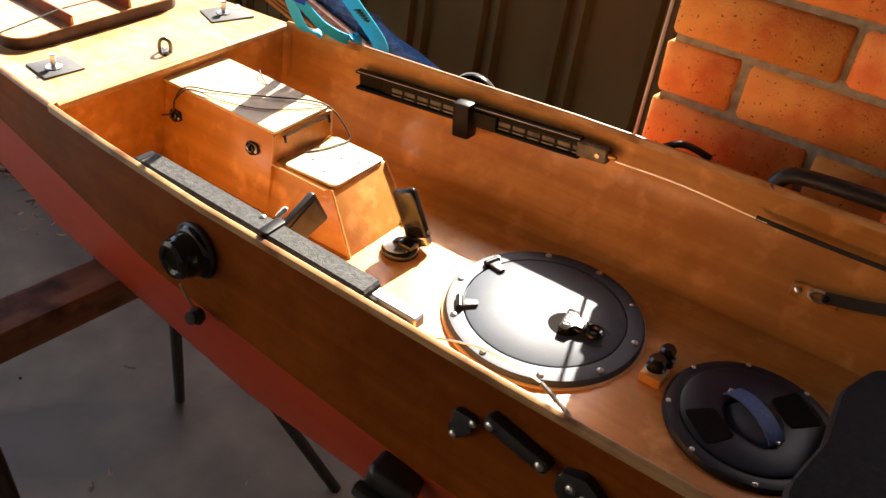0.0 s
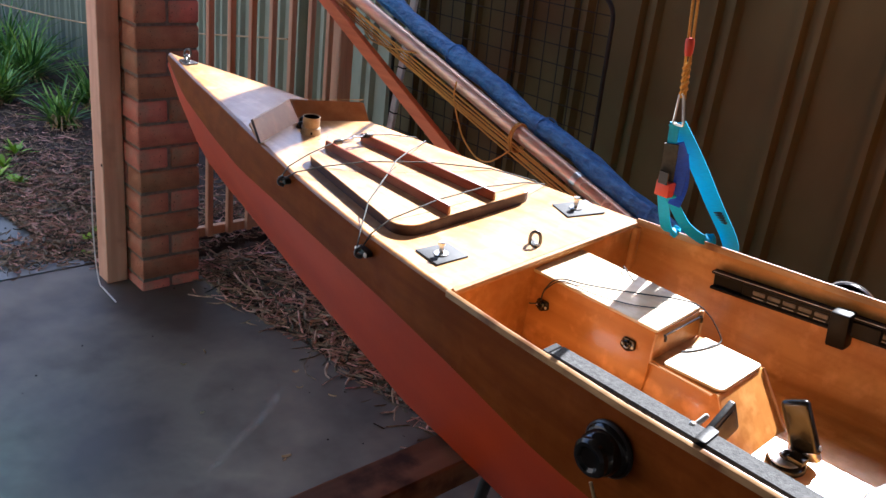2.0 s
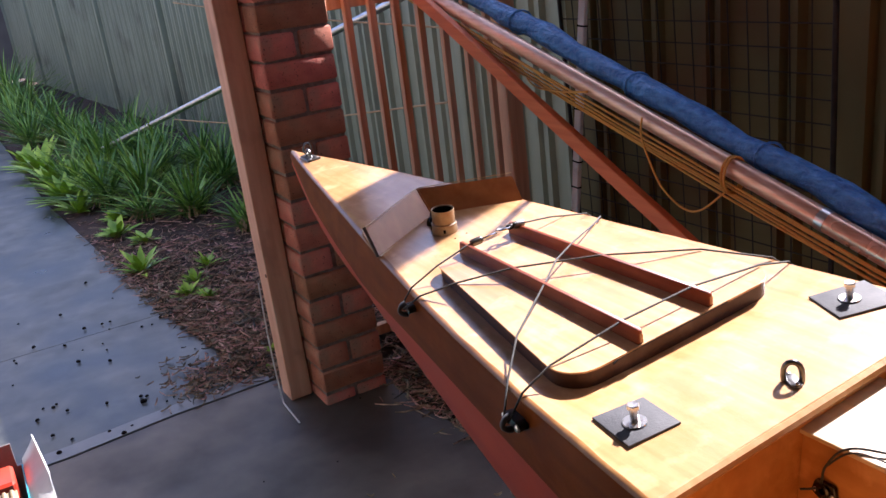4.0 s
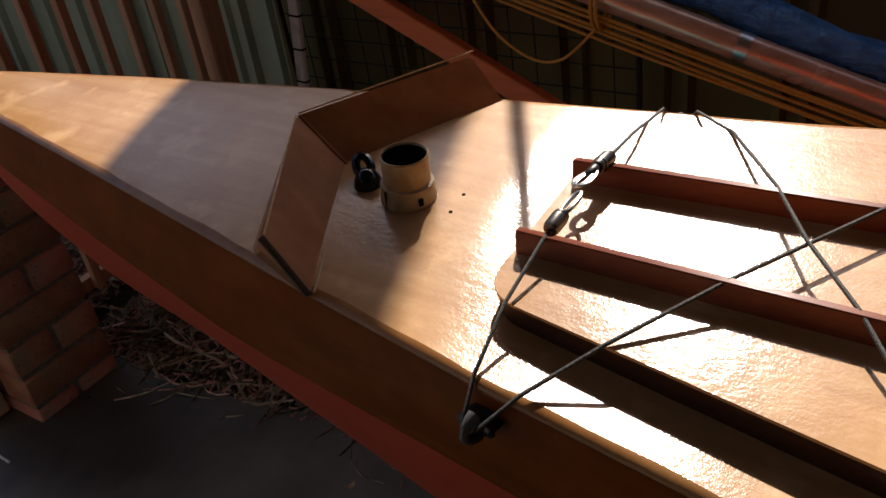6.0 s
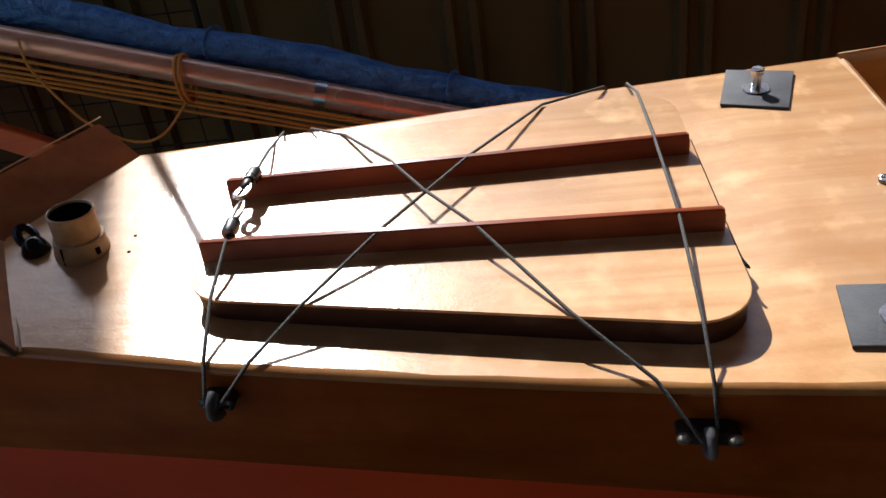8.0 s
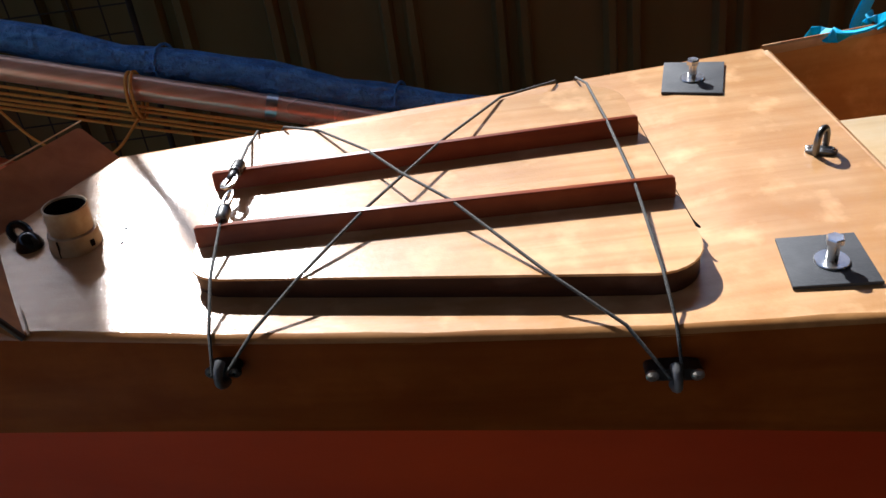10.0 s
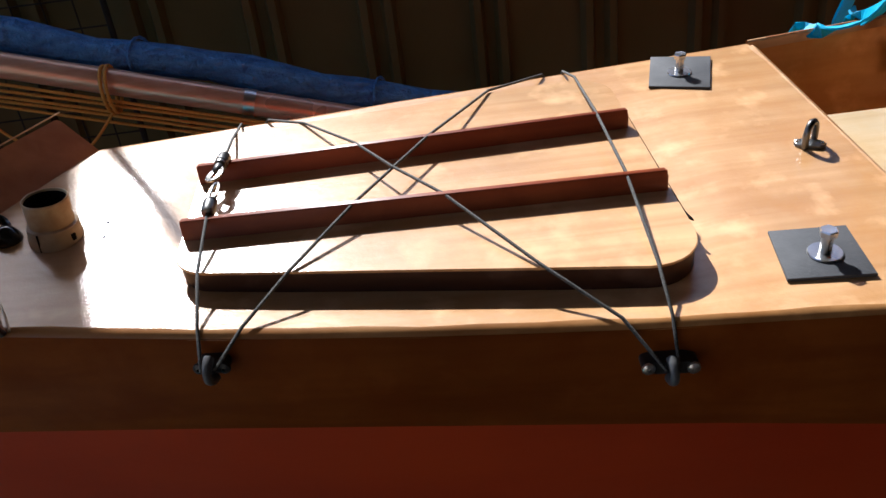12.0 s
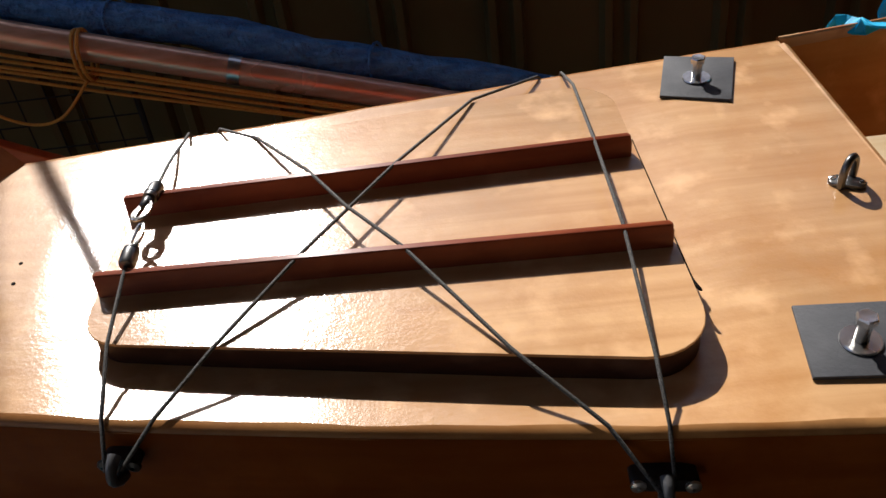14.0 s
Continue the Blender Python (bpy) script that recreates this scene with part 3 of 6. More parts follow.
def pale_streak(pts, w):
    """A pale streak on the slab, fading out at its rim."""
    bm = bmesh.new()
    uv = bm.loops.layers.uv.new("UVMap")
    line, rows, fade = catmull([(x, y, 0.0015) for x, y in pts], 8), [], {}
    for i, p in enumerate(line):
        d = (line[min(i + 1, len(line) - 1)] - line[max(i - 1, 0)]).normalized()
        t = math.sin(math.pi * i / (len(line) - 1)) ** 0.7
        row = []
        for k in range(5):
            v = bm.verts.new(p + Vector((-d.y, d.x, 0)) * w * (k - 2) / 2 * (0.5 + 0.5 * t))
            fade[v] = t * (0, 0.55, 1, 0.55, 0)[k]
            row.append(v)
        rows.append(row)
    for a, b in zip(rows[:-1], rows[1:]):
        for k in range(4):
            f = bm.faces.new((a[k], a[k + 1], b[k + 1], b[k]))
            for lp in f.loops:
                lp[uv].uv = (0.5, fade[lp.vert])
    return tagged(part("pale_streak", bm, STREAK), "pale streak on the concrete slab", "stain", kind="structure")


pale_streak([(0.32, -0.10), (0.27, -0.01), (0.225, 0.06), (0.164, 0.158), (0.10, 0.245), (0.03, 0.30)], 0.020)
pale_streak([(0.20, 0.10), (0.15, 0.17), (0.115, 0.20), (0.09, 0.205)], 0.012)


# ---- fences, gate, piers, roof ----
ROOF = 2.58          # underside of the carport roof


def fence_run(name, p, q, height, label, pitch=0.19, post=False, mat=None, rib=((0, 0), (0.062, 0), (0.074, 0.026), (0.092, 0.026), (0.104, 0.006), (0.128, 0.006), (0.140, 0.026), (0.158, 0.026), (0.170, 0.0))):
    """Ribbed steel sheets between p and q: each sheet one part with real trapezoid ribs."""
    root = thing(name, label, "fence", kind="structure")
    p, q = Vector((*p, 0)), Vector((*q, 0))
    d = (q - p).normalized()
    s = Vector((d.y, -d.x, 0))
    L, k = (q - p).length, 0
    while k * pitch * 4 < L:
        a, b = k * pitch * 4, min(L, (k + 1) * pitch * 4)
        bm = bmesh.new()
        prof = []
        x = a
        while x < b - 0.01:
            for u, v in rib:
                prof.append((min(x + u * pitch / 0.19, b), v))
            x += pitch
        prof.append((b, 0))
        for i, (u, v) in enumerate(prof):
            c = p + d * u + s * v
            bm.verts.new((c.x, c.y, 0.0)), bm.verts.new((c.x, c.y, height))
        bm.verts.ensure_lookup_table()
        for i in range(len(prof) - 1):
            if prof[i + 1][0] > prof[i][0] + 1e-6:
                bm.faces.new((bm.verts[2 * i], bm.verts[2 * i + 2], bm.verts[2 * i + 3], bm.verts[2 * i + 1]))
        o = part("sheet", bm, mat or FENCE, root, smooth=False)
        so = o.modifiers.new("thick", "SOLIDIFY")
        so.thickness = 0.0025
        k += 1
    for z in (0.03, height):
        part("rail", tube(bmesh.new(), [p + Vector((0, 0, z)) - s * 0.012, q + Vector((0, 0, z)) - s * 0.012], 0.022, 4), mat or FENCE, root)
    if post:
        x = 0.0
        while x < L:
            c = p + d * x + s * 0.035
            part("fence_post", box((-0.025, -0.03, 0), (0.025, 0.03, height + 0.02), 0.004, m=Matrix.Translation(c) @ Matrix.Rotation(math.atan2(d.y, d.x), 4, "Z")), FENCE, root)
            x += 2.37
    return root


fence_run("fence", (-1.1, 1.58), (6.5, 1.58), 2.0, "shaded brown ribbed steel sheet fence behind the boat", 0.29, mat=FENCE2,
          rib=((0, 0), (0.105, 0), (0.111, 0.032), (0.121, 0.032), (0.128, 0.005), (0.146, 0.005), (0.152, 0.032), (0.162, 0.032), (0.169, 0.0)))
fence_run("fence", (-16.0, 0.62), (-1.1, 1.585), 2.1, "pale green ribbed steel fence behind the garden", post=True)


def bricks(root, x0, y0, wx, wy, z0, z1, mat, seed, phase=0, joint=None):
    """Brick pier: recessed mortar core and one object per brick, four sides, half bond."""
    r = random.Random(seed)
    part("mortar", box((x0 + 0.007, y0 + 0.007, 0), (x0 + wx - 0.007, y0 + wy - 0.007, z1)), joint or MORTAR, root, smooth=False)
    kinds = {}

    def brick(L, D):
        key = (round(L, 3), round(D, 3))
        if key not in kinds:
            kinds[key] = []
            for v in range(3):
                t = box((-L / 2, -D / 2, -0.038), (L / 2, D / 2, 0.038), 0.006, 1)
                for vert in t.verts:
                    vert.co += Vector((r.uniform(-1, 1), r.uniform(-1, 1), r.uniform(-1, 1))) * 0.0016
                me = bpy.data.meshes.new("brick")
                t.to_mesh(me)
                t.free()
                me.materials.append(mat)
                me.shade_smooth()
                me.set_sharp_from_angle(angle=radians(50))
                kinds[key].append(me)
        return r.choice(kinds[key])

    k, z = 0, z0
    while z < z1:
        odd = (k + phase) % 2
        lay = []
        if wx > 0.3:
            lay = [((0, 0), (0.23, 0.11)), ((0.24, 0), (0.11, 0.11)), ((0, 0.24), (0.11, 0.11)), ((0.12, 0.24), (0.23, 0.11)), ((0, 0.12), (0.11, 0.11)), ((0.24, 0.12), (0.11, 0.11))] if odd else \
                  [((0, 0), (0.11, 0.11)), ((0.12, 0), (0.23, 0.11)), ((0, 0.24), (0.23, 0.11)), ((0.24, 0.24), (0.11, 0.11)), ((0, 0.12), (0.11, 0.11)), ((0.24, 0.12), (0.11, 0.11))]
        else:
            lay = [((0, 0), (0.23, 0.11)), ((0, 0.12), (0.23, 0.11))] if odd else [((0, 0), (0.11, 0.23)), ((0.12, 0), (0.11, 0.23))]
        for (bx, by), (L, D) in lay:
            j = lambda a: r.uniform(-a, a)
            shared("brick", brick(L, D), root, Matrix.Translation((x0 + bx + L / 2 + j(0.002), y0 + by + D / 2 + j(0.002), z + 0.038 + j(0.001))) @ pose(0, 0, 0, j(0.4), j(0.4), j(0.6)))
        z += 0.086
        k += 1


# ---- the boat's lines, in its own frame: x aft, y to starboard; it leans to port on its beam ----
LEANING = Matrix.Translation((0, 0, 1.0)) @ Matrix.Rotation(radians(4.5), 4, "X") @ Matrix.Translation((0, 0, -1.0))


def half(x):
    return lerp(x, [-0.085, 0.15, 0.4, 0.6, 0.75, 0.9, 1.05, 1.2, 1.4, 1.6, 1.8, 2.0, 2.3, 2.7, 3.1, 3.5, 3.9], [0.004, 0.052, 0.098, 0.135, 0.160, 0.182, 0.201, 0.216, 0.234, 0.248, 0.257, 0.263, 0.266, 0.25, 0.20, 0.12, 0.01])


def deck_z(x):
    return lerp(x, [-0.085, 0.3, 0.6, 0.8, 1.0, 1.27, 1.4, 1.6, 1.8, 2.0, 2.3, 3.9], [1.040, 1.030, 1.018, 1.009, 1.004, 1.002, 1.004, 1.009, 1.018, 1.023, 1.030, 1.06])


def chine(x):
    return lerp(x, [-0.085, 0.1, 0.5, 1.5, 2.5, 3.9], [0.004, 0.05, 0.128, 0.256, 0.27, 0.01]), lerp(x, [-0.085, 0.0, 0.1, 0.3, 0.5, 0.7, 0.9, 1.1, 1.3, 1.6, 1.9, 2.6, 3.9], [1.02, 0.985, 0.968, 0.942, 0.928, 0.922, 0.914, 0.906, 0.893, 0.865, 0.84, 0.84, 0.95])


def low(x):
    return lerp(x, [-0.085, 0.05, 0.2, 0.3, 0.5, 0.7, 0.9, 1.1, 1.3, 1.6, 2.0, 2.6, 3.3, 3.9], [0.002, 0.003, 0.004, 0.012, 0.05, 0.096, 0.13, 0.155, 0.172, 0.195, 0.205, 0.2, 0.12, 0.005]), lerp(x, [-0.085, -0.02, 0.05, 0.12, 0.2, 0.3, 0.5, 0.7, 0.9, 1.1, 1.6, 2.4, 3.2, 3.9], [1.0, 0.90, 0.825, 0.785, 0.758, 0.738, 0.725, 0.725, 0.715, 0.69, 0.665, 0.68, 0.75, 0.93])


def floor_z(x):
    return lerp(x, [1.2, 2.3], [0.852, 0.872])


FRONT = 1.269       # the bulkhead at the cockpit's front
AFT = 2.95          # the cockpit's after end
kayak = thing("kayak", "varnished plywood kayak with red painted bottom resting on a timber beam", "kayak", LEANING)


def skin(name, fa, fb, mat, label, side, x0=-0.085, x1=3.9, n=64, mid=3, bulge=0.0):
    """One hull panel between two lines, with thickness."""
    bm = bmesh.new()
    rows = []
    for i in range(n + 1):
        x = x0 + (x1 - x0) * i / n
        (ya, za), (yb, zb) = fa(x), fb(x)
        rows.append([bm.verts.new((x, side * (ya + (yb - ya) * k / mid + bulge * math.sin(math.pi * k / mid)), za + (zb - za) * k / mid)) for k in range(mid + 1)])
    for a, b in zip(rows[:-1], rows[1:]):
        for k in range(mid):
            bm.faces.new((a[k], a[k + 1], b[k + 1], b[k]))
    return part(name, bm, mat, kayak, label)


deck_edge = lambda x: (half(x), deck_z(x) - 0.004)
for side in (-1, 1):
    skin("hull_side", deck_edge, chine, SIDE, "brown varnished plywood side", side, bulge=0.004)
    skin("hull_bottom", chine, low, RED, "red painted lower panel", side, bulge=0.006)
    skin("keel_panel", low, lambda x: (0.0, low(x)[1] - 0.012 * min(1, max(0, x * 3))), RED, "red painted bottom panel", side)

# foredeck: flat ply with a softly rounded rim
rows = []
for i in range(70):
    x = -0.085 + (FRONT + 0.085) * i / 69
    w, z = half(x), deck_z(x)
    e = min(0.0068 + 0.0012 * math.sin(x * 23.0) * math.sin(x * 61.0), w * 0.8)
    dip = min(1, max(0, (x - 0.68) / 0.06)) * min(1, max(0, (1.15 - x) / 0.06))
    ys = [-w, -w + e * 0.3, -w + e] + [(-w + e) + (2 * w - 2 * e) * k / 10 for k in range(1, 10)] + [w - e, w - e * 0.3, w]
    zs = [z - 0.005, z - 0.0012, z] + [z + (0.0015 - 0.0080 * dip) * math.sin(math.pi * k / 10) ** 0.5 for k in range(1, 10)] + [z, z - 0.0012, z - 0.005]
    rows.append(list(zip(ys, zs, [x] * len(ys))))
for lo, hi, name, mat, label in ((2, 12, "foredeck", DECK, "honey-coloured varnished plywood foredeck"), (0, 2, "deck_rim", RIM, "worn orange-brown rim of the deck"), (12, 14, "deck_rim", RIM, "worn orange-brown rim of the deck")):
    bm = bmesh.new()
    grid = [[bm.verts.new((x, y, zz)) for y, zz, x in row[lo:hi + 1]] for row in rows]
    for a, b in zip(grid[:-1], grid[1:]):
        for k in range(len(a) - 1):
            bm.faces.new((a[k], a[k + 1], b[k + 1], b[k]))
    part(name, bm, mat, kayak, label, angle=60)
bm = bmesh.new()
rows = []
for i in range(20):
    x = AFT + (3.9 - AFT) * i / 19
    rows.append([bm.verts.new((x, half(x) * (k / 4 - 1), deck_z(x))) for k in range(9)])
for a, b in zip(rows[:-1], rows[1:]):
    for k in range(8):
        bm.faces.new((a[k], a[k + 1], b[k + 1], b[k]))
part("after_deck", bm, DECK, kayak)

# cockpit: inner walls, floor, bulkheads, gunwale caps
TH = 0.005
for side in (-1, 1):
    bm = bmesh.new()
    rows = []
    for i in range(41):
        x = FRONT + (AFT - FRONT) * i / 40
        w, z, f = half(x), deck_z(x), floor_z(x)
        yl = lerp(x, [1.25, 1.6, 1.855, 2.04, 2.3, 2.95], [0.168, 0.190, 0.208, 0.216, 0.220, 0.19])      # moulded line where wall meets bilge
        zl = f + lerp(x, [1.25, 1.6, 1.855, 2.04, 2.3, 2.95], [0.004, 0.006, 0.020, 0.040, 0.055, 0.06])
        prof = [(w - TH, z - 0.001), (w - TH - 0.001, z - 0.045)] + [(w - TH - 0.001 + (yl - w + TH + 0.001) * t ** 1.7, z - 0.045 + (zl - z + 0.045) * t) for t in (0.3, 0.6, 0.85, 1.0)] + [(yl - 0.006, zl - 0.003), (yl - 0.016, f + (zl - f) * 0.4), (yl - 0.034, f + 0.0005), (yl - 0.045, f - 0.002)]
        rows.append([bm.verts.new((x, side * y, zz)) for y, zz in prof])
    for a, b in zip(rows[:-1], rows[1:]):
        for k in range(len(a) - 1):
            bm.faces.new((a[k], a[k + 1], b[k + 1], b[k]))
    part("cockpit_wall", bm, PLY, kayak, "orange varnished plywood inner wall", angle=60)
    bm = bmesh.new()
    rows = []
    for i in range(41):
        x = FRONT - 0.0 + (AFT - FRONT) * i / 40
        w, z = half(x), deck_z(x)
        rows.append([bm.verts.new((x, side * y, zz)) for y, zz in ((w + 0.001, z - 0.008), (w + 0.001, z + 0.001), (w - 0.002, z + 0.003), (w - TH + 0.001, z + 0.003), (w - TH - 0.0005, z + 0.0015), (w - TH - 0.0005, z - 0.008))])
    for a, b in zip(rows[:-1], rows[1:]):
        for k in range(5):
            bm.faces.new((a[k], a[k + 1], b[k + 1], b[k]))
    part("gunwale", bm, CAP, kayak, "worn varnished plywood gunwale edge")
bm = bmesh.new()
rows = []
for i in range(33):
    x = FRONT + (AFT - FRONT) * i / 32
    w = half(x) - TH - 0.03
    rows.append([bm.verts.new((x, -w + 2 * w * k / 8, floor_z(x))) for k in range(9)])
for a, b in zip(rows[:-1], rows[1:]):
    for k in range(8):
        bm.faces.new((a[k], a[k + 1], b[k + 1], b[k]))
part("cockpit_floor", bm, PLY, kayak, "orange varnished plywood cockpit floor")
for x, s in ((FRONT, 1), (AFT, -1)):
    w = half(x) - 0.004
    (cy, cz), (ly, lz) = chine(x), low(x)
    o = prism([(-ly + 0.004, lz + 0.004), (ly - 0.004, lz + 0.004), (cy - 0.006, cz), (w, deck_z(x) - 0.003), (-w, deck_z(x) - 0.003), (-cy + 0.006, cz)], 0, 0.01, m=Matrix.Translation((x - 0.010 * (s > 0), 0, 0)) @ Matrix(((0, 0, 1, 0), (1, 0, 0, 0), (0, 1, 0, 0), (0, 0, 0, 1))))
    part("bulkhead", o, PLY, kayak, "orange varnished plywood bulkhead", smooth=False)
# rounded ply edge over the bulkhead
pts = [(FRONT + 0.001, -half(FRONT) + 0.012 + (2 * half(FRONT) - 0.024) * k / 12, deck_z(FRONT) - 0.005) for k in range(13)]
part("deck_edge", tube(bmesh.new(), pts, 0.0065, 8), DECK, kayak)
for side in (-1, 1):      # fillets in the bulkhead's corners
    w = half(FRONT) - TH
    part("fillet", tube(bmesh.new(), [(FRONT + 0.003, side * (w - 0.003), deck_z(FRONT) - 0.01), (FRONT + 0.003, side * (w - 0.012), floor_z(FRONT) + 0.01)], 0.009, 8), PLY, kayak)


# ---- fittings on the boat ----
def screw(parent, p, d, r=0.0032, mat=None):
    m = axis(p, d)
    bm = lathe(bmesh.new(), [(r, 0), (r * 0.95, r * 0.35), (r * 0.55, r * 0.62), (r * 0.28, r * 0.64), (r * 0.22, r * 0.3), (0, r * 0.28)], 12, m)
    return part("screw", bm, mat or GALV, parent, "steel screw head")


def on_side(x, z, side=-1, off=0.0):
    """A point on the hull's side at height z, off it by off, and the outward direction."""
    (ya, za), (yb, zb) = deck_edge(x), chine(x)
    t = (z - za) / (zb - za)
    d = Vector((0, zb - za, -(yb - ya))).normalized()
    d = Vector((0, abs(d.y), d.z if d.y > 0 else -d.z))
    y = ya + (yb - ya) * t + 0.004 * math.sin(math.pi * min(1, max(0, t)))
    return Vector((x, side * (y + off), z)), Vector((-0.15 if x < 1.0 else -0.06, side * 1.0, 0.04)).normalized()


# hatch lid with its two rails
lid_corners = [(0.722, -0.103), (1.098, -0.168), (1.098, 0.150), (0.722, 0.111)]


def lid_top(x, y=0.0):
    return lerp(x, [0.7, 1.1], [1.0262, 1.0200])


ramp_lid = Matrix(((1, 0, 0, 0), (0, 1, 0, 0), (-0.0163, 0, 1, 0.0138 + 0.0238), (0, 0, 0, 1)))
lid = part("hatch_lid", prism(rounded(lid_corners, [0.028, 0.036, 0.036, 0.028], 8), -0.0022 + 1.0, 0.0 + 1.0, 0.0006, ramp_lid), DECK, kayak, "honey varnished plywood hatch lid with rounded corners", smooth=False)
part("lid_edge", prism(rounded([(0.7235, -0.1015), (1.0965, -0.1665), (1.0965, 0.1485), (0.7235, 0.1095)], [0.027, 0.035, 0.035, 0.027], 8), -0.029 + 1.0, -0.0021 + 1.0, 0.0, ramp_lid), LIDEDGE, lid, "dark edge under the lid")
for yf, ya, xf, xa in ((-0.0592, -0.0672, 0.7240, 1.0954), (0.0262, 0.0388, 0.7240, 1.0929)):
    bm = bmesh.new()
    xs = [xf, xf + 0.002, 0.9, xa - 0.002, xa]
    rows = []
    for x in xs:
        y, z = lerp(x, [xf, xa], [yf, ya]), lid_top(x)
        e = 0.0012 if x in (xf, xa) else 0
        rows.append([bm.verts.new((x, y + dy, z + dz)) for dy, dz in ((-0.0032 + e, -0.001), (-0.0004 + e, 0.0151 - e), (0.0004 + e, 0.0158 - e), (0.0046 - e, 0.0158 - e), (0.0054 - e, 0.0150 - e), (0.0064 - e, -0.001))])
    for a, b in zip(rows[:-1], rows[1:]):
        for k in range(5):
            bm.faces.new((a[k], a[k + 1], b[k + 1], b[k]))
    bm.faces.new(rows[0][::-1]), bm.faces.new(rows[-1])
    slat = part("slat", bm, SLAT, kayak, "dark red timber slat")
    part("end_grain", box((xa - 0.0006, ya + 0.0002, lid_top(xa) + 0.001), (xa + 0.0008, ya + 0.0046, lid_top(xa) + 0.0110), 0.0003, 1), ENDGRAIN, slat, "pale sawn slat end")
# black sealant pressed out along the lid's after edge
part("sealant", tube(bmesh.new(), catmull([(1.0988, 0.060, 1.0185), (1.0988, 0.02, 1.0185), (1.0988, -0.04, 1.0185), (1.0990, -0.085, 1.0182), (1.0998, -0.104, 1.0178), (1.1020, -0.110, 1.0170)]), [0.0005] * 22 + [0.0006, 0.0008, 0.0010, 0.0012, 0.0013, 0.0012, 0.0010, 0.0008, 0.0004], 6), HOLE, lid, "black sealant squeezed from the lid's edge")

# V-shaped splash board of two ply cheeks
def cheek(side):
    bm = bmesh.new()
    fp, fa = Vector((0.540, 0, 1.020)), Vector((0.610, side * (0.136 if side < 0 else 0.131), 1.017))
    top_m, top_o = Vector((0.503, side * 0.001, 1.060)), Vector((0.588, side * (0.138 if side < 0 else 0.1335), 1.0595))
    nrm = (fa - fp).cross(top_m - fp).normalized()
    top_o -= nrm * nrm.dot(top_o - fp)      # keeps the board flat
    nrm *= 0.0045
    if nrm.x > 0:
        nrm = -nrm
    inner = [fp, fa, fa.lerp(top_o, 0.92), fa.lerp(top_o, 0.985) + (top_m - top_o) * 0.012, top_o.lerp(top_m, 0.035), top_m]
    a = [bm.verts.new(p) for p in inner]
    b = [bm.verts.new(p + nrm) for p in inner]
    bm.faces.new(a), bm.faces.new(b[::-1])
    for i in range(len(a)):
        bm.faces.new((a[i], a[(i + 1) % len(a)], b[(i + 1) % len(a)], b[i]))
    return bm


splash = part("splash_board", cheek(-1), CHEEK, kayak, "thin varnished plywood splash board cheek", smooth=False)
part("board_end", tube(bmesh.new(), [(0.6085, -0.1370, 1.0165), (0.5965, -0.1383, 1.040), (0.5850, -0.1392, 1.0595)], 0.0026, 8), DARKEDGE, splash, "dark strip along the board's end")
part("splash_board", cheek(1), CHEEK, kayak, "thin varnished plywood splash board cheek", smooth=False)
part("joint", tube(bmesh.new(), [(0.5405, 0, 1.020), (0.5032, 0, 1.060)], 0.0014, 8), CHEEK, splash)
part("glue_bead", tube(bmesh.new(), catmull([(0.541 + 0.071 * k / 6 + 0.0005 * (k % 2), -0.135 * k / 6, 1.0196 - 0.002 * k / 6) for k in range(7)]), 0.0011, 6), PVC, splash, "pale glue bead along the foot")
for side in (-1, 1):
    part("edge_strip", tube(bmesh.new(), [(0.501, side * 0.002, 1.0605), (0.586, side * (0.137 if side < 0 else 0.133), 1.060)], 0.0008, 6), EDGE, splash)

# mast tube: flared pipe with a collar, open on top
mx = Matrix.Translation((0.613, -0.021, 1.017)) @ pose(0, 0, 0, -3, 4, 0) @ Matrix.Scale(0.88, 4)
tube_part = part("mast_tube", lathe(bmesh.new(), [(0.0235, 0), (0.0238, 0.006), (0.0228, 0.0095), (0.0225, 0.0175), (0.0222, 0.0182), (0.0198, 0.0192), (0.0200, 0.0400), (0.0205, 0.0428), (0.0197, 0.0440), (0.0188, 0.0436), (0.0186, 0.0400), (0.0186, 0.0)], 40, mx), PVC, kayak, "stained cream plastic mast tube", angle=30)
part("tube_bore", lathe(bmesh.new(), [(0, 0.003), (0.0184, 0.003), (0.0184, 0.0415)], 32, mx), HOLE, tube_part, "dark inside of the tube")
part("tube_notch", box((-0.002, -0.0243, 0.006), (0.002, -0.0215, 0.012), m=mx @ pose(0, 0, 0, 0, 0, 60)), HOLE, tube_part)
part("clamp_seam", box((-0.0006, -0.0238, 0.0), (0.0006, -0.022, 0.0175), m=mx @ pose(0, 0, 0, 0, 0, -18)), HOLE, tube_part)
# black swivel eye beside the tube
sw = part("swivel_eye", lathe(bmesh.new(), [(0.0, 0), (0.0130, 0), (0.0135, 0.004), (0.0115, 0.010), (0.0085, 0.015), (0.004, 0.018), (0, 0.0185)], 20, Matrix.Translation((0.574, -0.018, 1.018)) @ Matrix.Scale(0.85, 4)), GLOSSBLK, kayak, "glossy black swivel eye")
part("ring", tube(bmesh.new(), [(0.566 + 0.0075 * math.cos(a) - 0.003 * math.sin(a), -0.010 + 0.005 * math.sin(a), 1.0300 + 0.0058 * math.sin(a)) for a in [6.283 * k / 16 for k in range(16)]], 0.0036, 8, True), GLOSSBLK, sw)
